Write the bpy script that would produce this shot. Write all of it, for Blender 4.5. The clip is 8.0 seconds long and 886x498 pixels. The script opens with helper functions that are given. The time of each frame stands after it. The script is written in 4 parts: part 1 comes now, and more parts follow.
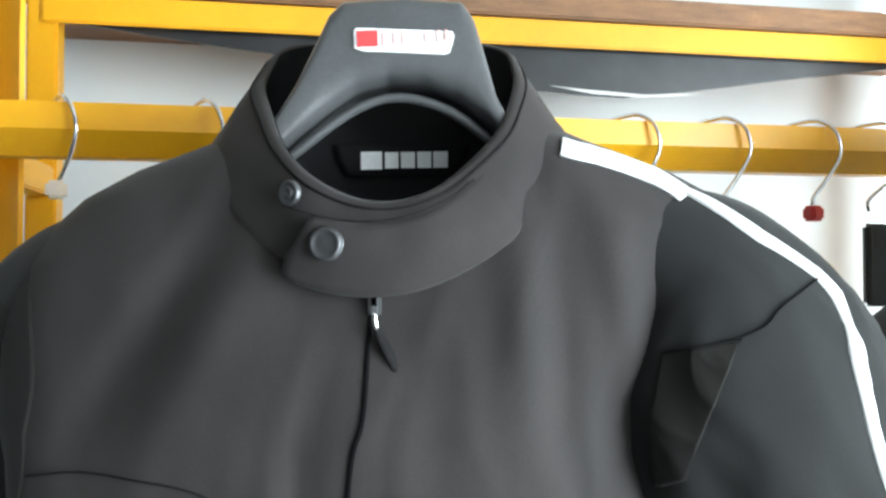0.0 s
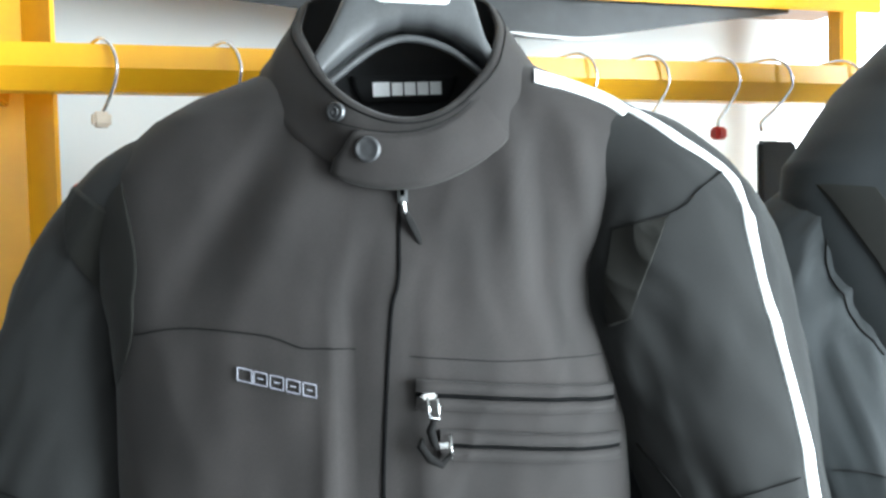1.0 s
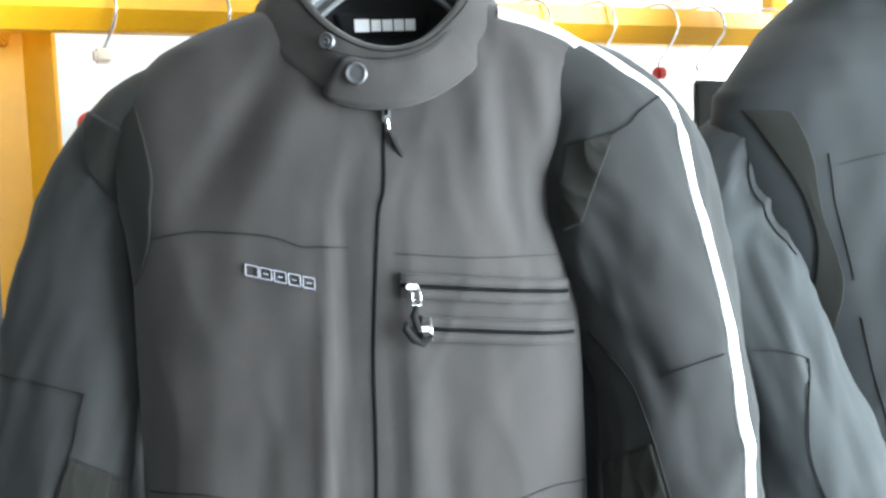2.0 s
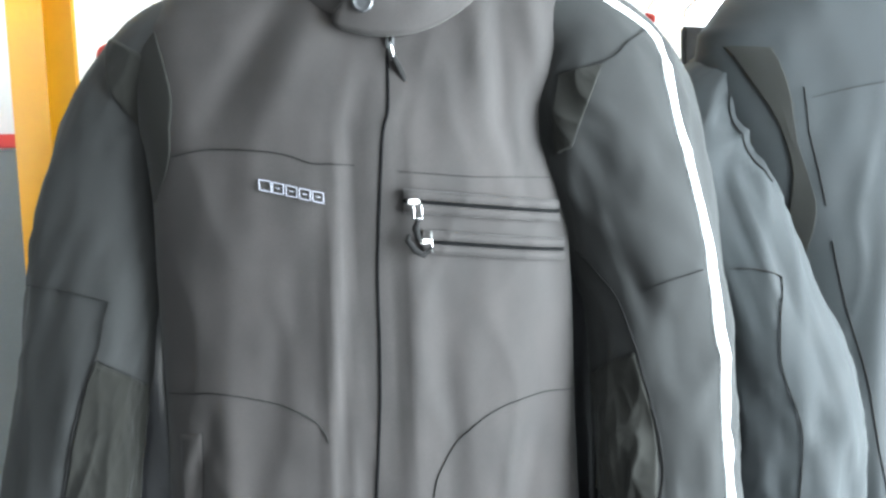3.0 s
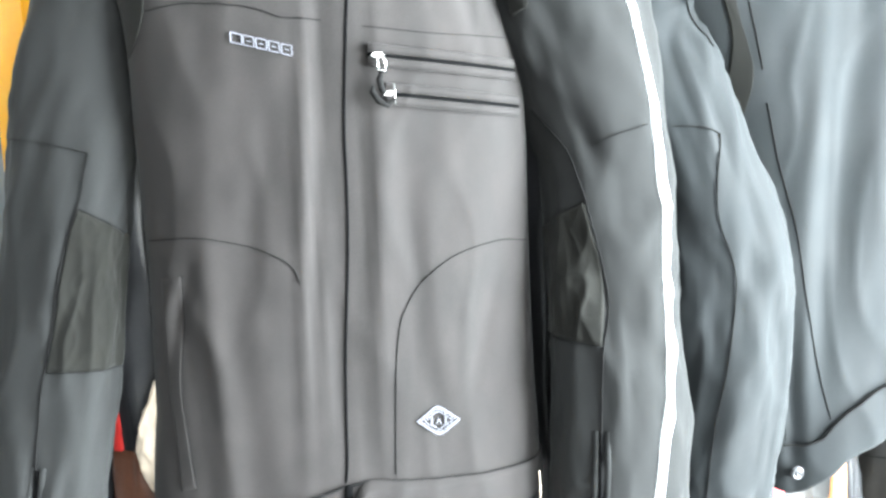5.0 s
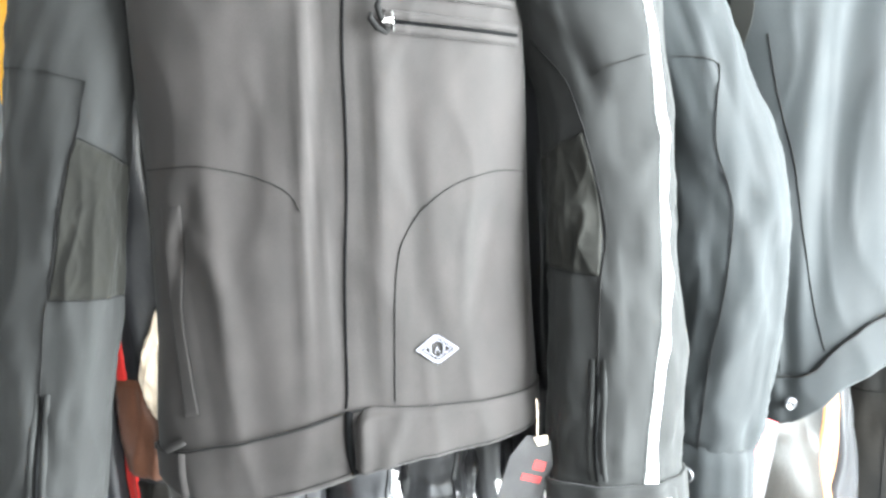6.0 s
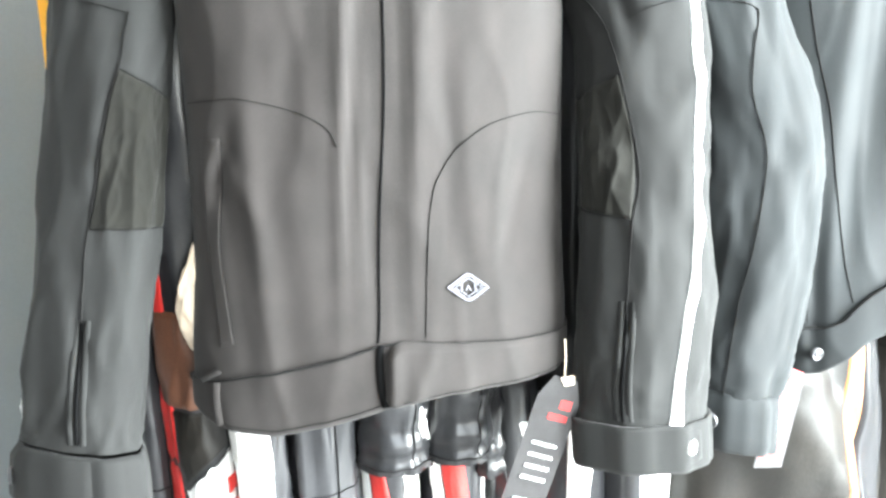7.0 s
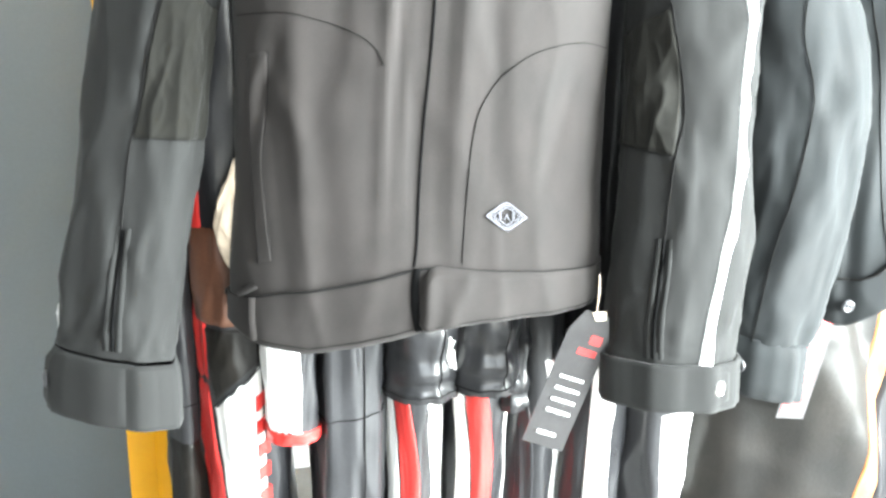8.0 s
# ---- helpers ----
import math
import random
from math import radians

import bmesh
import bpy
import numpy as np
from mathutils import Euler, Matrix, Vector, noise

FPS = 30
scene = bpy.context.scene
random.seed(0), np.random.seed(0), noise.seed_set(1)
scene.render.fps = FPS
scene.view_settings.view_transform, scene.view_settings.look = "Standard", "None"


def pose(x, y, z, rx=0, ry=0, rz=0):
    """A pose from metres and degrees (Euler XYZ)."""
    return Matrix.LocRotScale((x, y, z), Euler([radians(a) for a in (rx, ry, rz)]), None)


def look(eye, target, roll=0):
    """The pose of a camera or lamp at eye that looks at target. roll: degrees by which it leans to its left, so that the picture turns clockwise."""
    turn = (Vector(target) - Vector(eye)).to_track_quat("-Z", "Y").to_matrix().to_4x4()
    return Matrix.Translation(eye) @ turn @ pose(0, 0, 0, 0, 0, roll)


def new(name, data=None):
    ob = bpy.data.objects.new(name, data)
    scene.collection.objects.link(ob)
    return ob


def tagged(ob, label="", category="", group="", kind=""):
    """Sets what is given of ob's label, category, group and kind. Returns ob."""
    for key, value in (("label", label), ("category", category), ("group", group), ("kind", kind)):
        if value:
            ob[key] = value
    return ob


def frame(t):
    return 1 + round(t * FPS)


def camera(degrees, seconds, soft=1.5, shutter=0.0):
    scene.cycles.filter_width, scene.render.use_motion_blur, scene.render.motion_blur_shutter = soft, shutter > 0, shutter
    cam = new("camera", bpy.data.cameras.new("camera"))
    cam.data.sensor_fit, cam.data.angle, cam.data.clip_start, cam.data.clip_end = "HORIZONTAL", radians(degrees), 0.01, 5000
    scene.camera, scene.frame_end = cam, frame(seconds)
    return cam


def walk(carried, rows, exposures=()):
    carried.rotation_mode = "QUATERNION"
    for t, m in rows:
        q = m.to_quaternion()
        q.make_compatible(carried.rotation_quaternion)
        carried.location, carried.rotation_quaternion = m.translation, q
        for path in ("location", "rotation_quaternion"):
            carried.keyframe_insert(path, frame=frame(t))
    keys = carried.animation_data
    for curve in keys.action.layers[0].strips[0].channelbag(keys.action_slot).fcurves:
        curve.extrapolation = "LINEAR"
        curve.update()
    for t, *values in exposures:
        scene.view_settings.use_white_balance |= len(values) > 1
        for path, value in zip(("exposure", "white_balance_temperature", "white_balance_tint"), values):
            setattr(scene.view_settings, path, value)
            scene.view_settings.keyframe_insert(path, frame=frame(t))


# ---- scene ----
cam = camera(54.5, 8.0, soft=2.7)
METRES, EYE, TILT, LEAN, TURN = 0.67, 1.5, 1.4, 0.0, 0.0
ROWS = [
    (0.0, 0.0, 0.0, 0.0, -0.0, 0.0, -0.0),
    (0.5, -0.0264, -0.1335, -0.0226, -2.02, -1.08, 0.35),
    (1.0, -0.1151, -0.2599, -0.0508, -5.67, -3.58, 1.27),
    (1.5, -0.1574, -0.3567, -0.081, -8.61, -4.86, 1.96),
    (3.0, -0.1977, -0.5208, -0.19, -9.32, -7.46, 1.35),
    (3.5, -0.2157, -0.5711, -0.2233, -10.65, -7.75, 1.48),
    (4.0, -0.2034, -0.6008, -0.2476, -11.06, -8.93, 1.77),
    (4.5, -0.2098, -0.6203, -0.2843, -11.56, -10.27, 1.31),
    (6.0, -0.2196, -0.6532, -0.3536, -11.72, -14.54, 1.31),
    (6.5, -0.2228, -0.6555, -0.387, -11.72, -15.67, 0.72),
    (7.0, -0.2487, -0.6786, -0.4018, -10.11, -16.46, 0.38),
    (7.5, -0.2912, -0.6898, -0.4357, -9.02, -16.79, -1.36),
    (8.0, -0.3004, -0.6941, -0.4722, -8.59, -18.54, -2.26),
]
EXPOSURES = [(0.0, 0.45, 6250, 5), (1.5, 1.25, 6150, 5), (3.5, 2.0, 6200, 6), (5.0, 2.4, 6400, 7), (6.5, 2.6, 6650, 8), (8.0, 2.42, 6750, 7)]
walk(cam, [(t, pose(0, 0, EYE, TILT, LEAN, TURN) @ pose(METRES * x, METRES * y, METRES * z, 90 + pitch, roll, yaw)) for t, x, y, z, yaw, pitch, roll in ROWS], EXPOSURES)

# ---- world and light ----
world = bpy.data.worlds.new("sky")
scene.world = world
world.use_nodes = True
wn = world.node_tree
sky = wn.nodes.new("ShaderNodeTexSky")
sky.sky_type, sky.sun_disc = "NISHITA", False
sky.sun_elevation, sky.sun_rotation = radians(45), radians(120)
wn.links.new(sky.outputs[0], wn.nodes["Background"].inputs[0])
wn.nodes["Background"].inputs[1].default_value = 0.12


def window_light(name, m, width, height, watts, colour):
    data = bpy.data.lights.new(name, "AREA")
    data.shape, data.size, data.size_y, data.energy, data.color = "RECTANGLE", width, height, watts, colour
    ob = new(name, data)
    ob.matrix_world = m
    return ob


# unseen fill lamp added behind the camera, and daylight in the side window
window_light("front_fill", look((1.0, -2.95, 1.5), (0.3, 0.5, 1.1)), 1.7, 2.2, 20, (0.93, 0.97, 1.0))
window_light("side_window_daylight", look((1.86, -0.64, 1.22), (0.76, -0.10, 1.12)), 1.6, 1.8, 163, (0.86, 0.95, 1.0))


# ---- materials ----
def material(name, colour, rough=0.6, metal=0.0, vary=0.25, scale=30.0, bump=0.2, fine=600.0, sheen=0.0, coat=0.0, wear=None, stretch=(1, 1, 1), spec=0.5):
    """A surface with stains at one scale and grain at another."""
    mat = bpy.data.materials.new(name)
    mat.use_nodes = True
    nt = mat.node_tree
    bsdf = nt.nodes["Principled BSDF"]
    bsdf.inputs["Roughness"].default_value = rough
    bsdf.inputs["Metallic"].default_value = metal
    bsdf.inputs["Specular IOR Level"].default_value = spec
    bsdf.inputs["Sheen Weight"].default_value = sheen
    bsdf.inputs["Sheen Roughness"].default_value = 0.5
    bsdf.inputs["Coat Weight"].default_value = coat
    coords = nt.nodes.new("ShaderNodeTexCoord")
    mapping = nt.nodes.new("ShaderNodeMapping")
    mapping.inputs["Scale"].default_value = stretch
    nt.links.new(coords.outputs["Object"], mapping.inputs[0])
    big = nt.nodes.new("ShaderNodeTexNoise")
    big.inputs["Scale"].default_value, big.inputs["Detail"].default_value = scale, 5
    small = nt.nodes.new("ShaderNodeTexNoise")
    small.inputs["Scale"].default_value, small.inputs["Detail"].default_value = fine, 3
    for n in (big, small):
        nt.links.new(mapping.outputs[0], n.inputs["Vector"])
    ramp = nt.nodes.new("ShaderNodeValToRGB")
    lo = [max(0, c * (1 - vary)) for c in colour]
    hi = wear if wear else [min(1, c * (1 + vary)) for c in colour]
    ramp.color_ramp.elements[0].color, ramp.color_ramp.elements[1].color = (*lo, 1), (*hi, 1)
    ramp.color_ramp.elements[0].position, ramp.color_ramp.elements[1].position = 0.3, 0.72
    mix = nt.nodes.new("ShaderNodeMix")
    mix.data_type, mix.blend_type = "RGBA", "OVERLAY"
    mix.inputs[0].default_value = min(0.9, vary * 1.2)
    nt.links.new(big.outputs["Fac"], ramp.inputs[0])
    nt.links.new(ramp.outputs[0], mix.inputs[6])
    nt.links.new(small.outputs["Fac"], mix.inputs[7])
    nt.links.new(mix.outputs[2], bsdf.inputs["Base Color"])
    rmap = nt.nodes.new("ShaderNodeMapRange")
    rmap.inputs["To Min"].default_value, rmap.inputs["To Max"].default_value = max(0.02, rough * 0.8), min(1, rough * 1.2)
    nt.links.new(big.outputs["Fac"], rmap.inputs["Value"])
    nt.links.new(rmap.outputs[0], bsdf.inputs["Roughness"])
    bmp = nt.nodes.new("ShaderNodeBump")
    bmp.inputs["Strength"].default_value, bmp.inputs["Distance"].default_value = bump, 0.001
    nt.links.new(small.outputs["Fac"], bmp.inputs["Height"])
    nt.links.new(bmp.outputs[0], bsdf.inputs["Normal"])
    return mat


cloth = material("black_softshell", (0.0266, 0.0232, 0.0222), 0.80, vary=0.20, scale=26, bump=0.16, fine=1100, sheen=0.08, stretch=(1.0, 1.0, 0.6), spec=0.18)
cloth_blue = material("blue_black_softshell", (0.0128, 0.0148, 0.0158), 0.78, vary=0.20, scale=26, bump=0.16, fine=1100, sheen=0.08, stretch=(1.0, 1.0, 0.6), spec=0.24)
# the same softshell, darker and cooler: the sleeves' shade put into the colour
cloth_shaded = material("black_softshell_shaded", (0.0160, 0.0161, 0.0158), 0.82, vary=0.20, scale=26, bump=0.16, fine=1100, sheen=0.08, stretch=(1.0, 1.0, 0.6), spec=0.20)
suede = material("dark_olive_stretch_panel", (0.0076, 0.0072, 0.0056), 0.9, vary=0.2, scale=60, bump=0.25, fine=1500, sheen=0.08, spec=0.2)
lining = material("black_lining", (0.009, 0.009, 0.0095), 0.8, vary=0.2, scale=40, bump=0.2, spec=0.15)
zip_black = material("black_zip_tape", (0.0040, 0.0040, 0.0042), 0.9, vary=0.2, scale=200, bump=0.3, spec=0.05)
seam_mat = material("black_seam_thread", (0.0125, 0.0120, 0.0119), 0.85, vary=0.2, scale=80, spec=0.08)
reflect = material("white_reflective_tape", (0.86, 0.86, 0.85), 0.45, vary=0.04, scale=60, bump=0.1)
thread = material("pale_grey_embroidery", (0.20, 0.20, 0.23), 0.65, vary=0.3, scale=500, bump=0.6, fine=1500)
white_print = material("white_woven_print", (0.82, 0.82, 0.82), 0.6, vary=0.06, scale=200)
red_print = material("red_print", (0.62, 0.05, 0.05), 0.5, vary=0.1, scale=100)
pink_print = material("faded_red_print", (0.8, 0.45, 0.42), 0.5, vary=0.15, scale=200)
plastic = material("black_hanger_plastic", (0.066, 0.067, 0.069), 0.36, vary=0.15, scale=14, bump=0.12, fine=400)
steel = material("chrome_steel", (0.75, 0.75, 0.74), 0.18, metal=1.0, vary=0.08, scale=80, bump=0.03)
gunmetal = material("dark_snap_metal", (0.10, 0.10, 0.105), 0.42, metal=0.7, vary=0.15, scale=120, bump=0.1)
yellow = material("yellow_enamel_steel", (0.92, 0.44, 0.008), 0.38, vary=0.07, scale=12, bump=0.15, fine=120)
wood = material("brown_shelf_wood", (0.26, 0.13, 0.06), 0.6, vary=0.3, scale=10, bump=0.3, fine=90, stretch=(0.6, 9, 9))
black_sheet = material("black_plastic_sheet", (0.02, 0.02, 0.022), 0.3, vary=0.3, scale=12, bump=0.4, fine=40)
wall_paint = material("pale_grey_wall", (0.78, 0.80, 0.80), 0.7, vary=0.05, scale=3, bump=0.1, fine=200)
ceiling_paint = material("pale_ceiling_paint", (0.45, 0.45, 0.44), 0.8, vary=0.06, scale=3, bump=0.1, fine=200)
white_paint = material("white_wall", (0.8, 0.8, 0.79), 0.7, vary=0.04, scale=3, bump=0.1, fine=200)
# dark and mid grey for walls out of view, set to cut bounced light
dark_paint = material("dark_unseen_wall", (0.10, 0.10, 0.10), 0.7, vary=0.1, scale=3, bump=0.1, fine=200)
mid_paint = material("grey_unseen_wall", (0.22, 0.22, 0.215), 0.7, vary=0.06, scale=3, bump=0.1, fine=200)
grey_panel = material("blue_grey_enamel_panel", (0.15, 0.17, 0.18), 0.3, vary=0.06, scale=3, bump=0.05, fine=150)
red_enamel = material("red_enamel", (0.6, 0.04, 0.035), 0.35, vary=0.08, scale=20)
leather = material("black_leather", (0.022, 0.022, 0.024), 0.30, spec=0.5, vary=0.2, scale=12, bump=0.08, fine=260)
leather_brown = material("worn_brown_black_leather", (0.0068, 0.0062, 0.0054), 0.42, spec=0.30, vary=0.3, scale=9, bump=0.25, fine=180, wear=(0.015, 0.0125, 0.010))
leather_tan = material("tan_leather", (0.30, 0.12, 0.04), 0.42, vary=0.35, scale=14, bump=0.3, fine=220)
white_leather = material("white_leather", (0.82, 0.81, 0.79), 0.35, vary=0.04, scale=20, bump=0.2, fine=260)
red_leather = material("red_leather", (0.62, 0.035, 0.03), 0.35, vary=0.1, scale=20, bump=0.2, fine=260)
floor_mat = material("grey_floor_tile", (0.20, 0.195, 0.19), 0.4, vary=0.12, scale=4, bump=0.1, fine=60)
card = material("black_glossy_card", (0.055, 0.053, 0.054), 0.22, vary=0.2, scale=20, bump=0.05)
rust_leather = material("rust_brown_leather", (0.13, 0.055, 0.032), 0.4, vary=0.2, scale=16, bump=0.15, fine=260)
cream = material("cream_plastic", (0.75, 0.62, 0.48), 0.4, vary=0.1, scale=60)

daylight = bpy.data.materials.new("daylight_outside")
daylight.use_nodes = True
glow = daylight.node_tree.nodes.new("ShaderNodeEmission")
glow.inputs[0].default_value, glow.inputs[1].default_value = (0.95, 0.98, 1.0, 1), 2.5
daylight.node_tree.links.new(glow.outputs[0], daylight.node_tree.nodes["Material Output"].inputs[0])


# ---- mesh helpers ----
def attach(ob, parent):
    """Hang ob under parent; meshes are built in place, so an empty's own shift is undone."""
    if parent:
        ob.parent = parent
        if parent.data is None:
            ob.matrix_parent_inverse = Matrix.Translation(parent.location).inverted()
    return ob


def mesh_object(name, verts, faces, mat, parent=None, label="", smooth=True):
    me = bpy.data.meshes.new(name)
    me.from_pydata([tuple(v) for v in verts], [], faces)
    me.materials.append(mat)
    if smooth:
        me.polygons.foreach_set("use_smooth", [True] * len(me.polygons))
    ob = new(name, me)
    attach(ob, parent)
    if label:
        ob["label"] = label
    return ob


def part(name, bm, mat, parent=None, label="", smooth=True):
    me = bpy.data.meshes.new(name)
    bmesh.ops.recalc_face_normals(bm, faces=bm.faces)
    bm.to_mesh(me)
    bm.free()
    me.materials.append(mat)
    if smooth:
        me.polygons.foreach_set("use_smooth", [True] * len(me.polygons))
    ob = new(name, me)
    attach(ob, parent)
    if label:
        ob["label"] = label
    return ob


def grid_faces(rows, cols, wrap):
    out = []
    for i in range(rows - 1):
        for j in range(cols if wrap else cols - 1):
            k = (j + 1) % cols
            out.append((i * cols + j, i * cols + k, (i + 1) * cols + k, (i + 1) * cols + j))
    return out


def loft(name, rings, mat, parent=None, wrap=True, caps=(False, False), label="", smooth=True):
    verts = [p for ring in rings for p in ring]
    n = len(rings[0])
    faces = grid_faces(len(rings), n, wrap)
    for end, i in ((0, 0), (1, len(rings) - 1)):
        if caps[end]:
            c = sum((Vector(p) for p in rings[i]), Vector()) / n
            verts.append(c)
            faces += [(i * n + j, i * n + (j + 1) % n, len(verts) - 1) for j in range(n)]
    return mesh_object(name, verts, faces, mat, parent, label, smooth)


def thick(ob, depth, offset=1.0):
    m = ob.modifiers.new("thickness", "SOLIDIFY")
    m.thickness, m.offset = depth, offset
    return ob


def spline(keys, u):
    """Catmull-Rom through rows of equal length, u from 0 to 1."""
    n = len(keys) - 1
    f = min(max(u, 0), 1) * n
    i = min(int(f), n - 1)
    t = f - i
    p = [np.array(keys[min(max(i + k, 0), n)], float) for k in (-1, 0, 1, 2)]
    return 0.5 * (2 * p[1] + (p[2] - p[0]) * t + (2 * p[0] - 5 * p[1] + 4 * p[2] - p[3]) * t * t + (3 * p[1] - p[0] - 3 * p[2] + p[3]) * t ** 3)


def lerp_table(table, z):
    """Smooth reading of a table of (z, value) with z falling."""
    zs = [r[0] for r in table]
    if z >= zs[0]:
        return table[0][1]
    if z <= zs[-1]:
        return table[-1][1]
    for (z0, v0), (z1, v1) in zip(table, table[1:]):
        if z <= z0 and z >= z1:
            t = (z0 - z) / (z0 - z1)
            return v0 + (v1 - v0) * t


def tube(name, points, radius, mat, parent=None, sides=8, label="", flat=1.0):
    """A round rod through points."""
    pts = [Vector(p) for p in points]
    rings = []
    for i, p in enumerate(pts):
        d = (pts[min(i + 1, len(pts) - 1)] - pts[max(i - 1, 0)]).normalized()
        a = d.orthogonal().normalized() if i == 0 else (a - d * a.dot(d)).normalized()
        b = d.cross(a)
        r = radius[i] if isinstance(radius, (list, tuple)) else radius
        rings.append([p + (a * math.cos(q) + b * math.sin(q) * flat) * r for q in (2 * math.pi * k / sides for k in range(sides))])
    return loft(name, rings, mat, parent, caps=(True, True), label=label)


def box(name, size, at, mat, parent=None, bevel=0.002, label="", turn=(0, 0, 0)):
    bm = bmesh.new()
    bmesh.ops.create_cube(bm, size=1)
    bmesh.ops.scale(bm, vec=size, verts=bm.verts)
    if bevel:
        bmesh.ops.bevel(bm, geom=bm.edges[:], offset=bevel, segments=2, affect="EDGES")
    bm.transform(pose(*at, *turn))
    return part(name, bm, mat, parent, label, smooth=False)


def prism(name, outline, y0, y1, mat, parent=None, bevel=0.0, label="", m=None, smooth=False):
    """An outline in x and z drawn out from y0 to y1."""
    bm = bmesh.new()
    face = bm.faces.new([bm.verts.new((x, y0, z)) for x, z in outline])
    out = bmesh.ops.extrude_face_region(bm, geom=[face])
    bmesh.ops.translate(bm, vec=(0, y1 - y0, 0), verts=[v for v in out["geom"] if isinstance(v, bmesh.types.BMVert)])
    if bevel:
        bmesh.ops.recalc_face_normals(bm, faces=bm.faces)
        rim = [e for e in bm.edges if abs(e.verts[0].co.y - e.verts[1].co.y) < 1e-6]
        bmesh.ops.bevel(bm, geom=rim, offset=bevel, segments=3, affect="EDGES")
    if m:
        bm.transform(m)
    return part(name, bm, mat, parent, label, smooth=smooth)


def lathe(name, profile, m, mat, parent=None, sides=28, label=""):
    """A turned shape: profile of (radius, height), its axis z laid by m."""
    rings = [[m @ Vector((r * math.cos(q), r * math.sin(q), h)) for q in (2 * math.pi * k / sides for k in range(sides))] for r, h in profile]
    return loft(name, rings, mat, parent, caps=(True, True), label=label)


def empty(name, at=(0, 0, 0)):
    ob = new(name)
    ob.location = at
    return ob


FACING = pose(0, 0, 0, 90)      # local z towards the viewer's side, -y


def se(v, p):
    return math.copysign(abs(v) ** p, v)


# ---- the room ----
def wall_with_opening(name, length, height, hole, m, mat):
    """A wall 0.15 thick along local x, with one opening (x0, x1, z0, z1)."""
    x0, x1, z0, z1 = hole
    bm = bmesh.new()
    for a, b, c, d in ((0, x0, 0, height), (x1, length, 0, height), (x0, x1, 0, z0), (x0, x1, z1, height)):
        if b - a > 0.001 and d - c > 0.001:
            cube = bmesh.ops.create_cube(bm, size=1)["verts"]
            bmesh.ops.scale(bm, vec=(b - a, 0.15, d - c), verts=cube)
            bmesh.ops.translate(bm, vec=((a + b) / 2, 0, (c + d) / 2), verts=cube)
    bm.transform(m)
    return tagged(part(name, bm, mat, smooth=False), kind="structure")


floor = tagged(box("floor", (6.4, 6.4, 0.1), (0.4, -0.5, -0.05), floor_mat, bevel=0), "grey tiled shop floor", kind="structure")
# ceiling out of view, its paint set pale to bounce light downwards
ceiling = tagged(box("ceiling", (6.4, 6.4, 0.1), (0.4, -0.5, 2.95), ceiling_paint, bevel=0), "unseen pale grey ceiling that bounces light", kind="structure")
# south wall out of view: added grey, with an opening for the fill lamp
wall_with_opening("unseen_wall_south", 6.0, 2.9, (2.7, 4.5, 0.4, 2.7), pose(-2.6, -3.1, 0), mid_paint)
wall_with_opening("wall_east", 6.0, 2.9, (1.6, 3.4, 0.35, 2.35), pose(1.98, -3.2, 0, 0, 0, 90), white_paint)
# west wall out of view: added dark to keep light off the left sleeve
wall_with_opening("unseen_wall_west", 6.0, 2.9, (1, 1, 0, 0), pose(-2.6, -3.2, 0, 0, 0, 90), dark_paint)

# the rack stands turned a little against the hanging jackets
RACK = pose(-0.525, 1.164, 0, 0, 0, 10.4)
wall_with_opening("wall_north", 6.0, 2.9, (3.45, 5.2, 0.5, 2.6), RACK @ pose(-2.0, 0.32, 0), wall_paint)


# ---- the yellow rack ----
def rack_box(name, u0, u1, v0, v1, z0, z1, mat, parent, bevel=0.003, label=""):
    bm = bmesh.new()
    bmesh.ops.create_cube(bm, size=1)
    bmesh.ops.scale(bm, vec=(u1 - u0, v1 - v0, z1 - z0), verts=bm.verts)
    bmesh.ops.bevel(bm, geom=bm.edges[:], offset=bevel, segments=2, affect="EDGES")
    bm.transform(RACK @ pose((u0 + u1) / 2, (v0 + v1) / 2, (z0 + z1) / 2))
    return part(name, bm, mat, parent, label, smooth=False)


rack = tagged(empty("clothes_rack", (RACK @ Vector((0.7, -0.2, 0)))[:]), "yellow enamelled steel clothes rack with a wooden top shelf", "clothes rack")
RAIL_V, RAIL_Z = -0.44, 1.648
# rail: a front face and a lower face that slopes back
profile = [(0, 0), (0, -0.024), (0.022, -0.046), (0.045, -0.046), (0.045, 0.0)]
rings = [[RACK @ Vector((u, RAIL_V + v, RAIL_Z + z)) for v, z in profile] for u in (-0.045, 1.75)]
attach(loft("hanging_rail", rings, yellow, None, caps=(True, True), label="yellow hanging rail with a sloped lower face", smooth=False), rack)
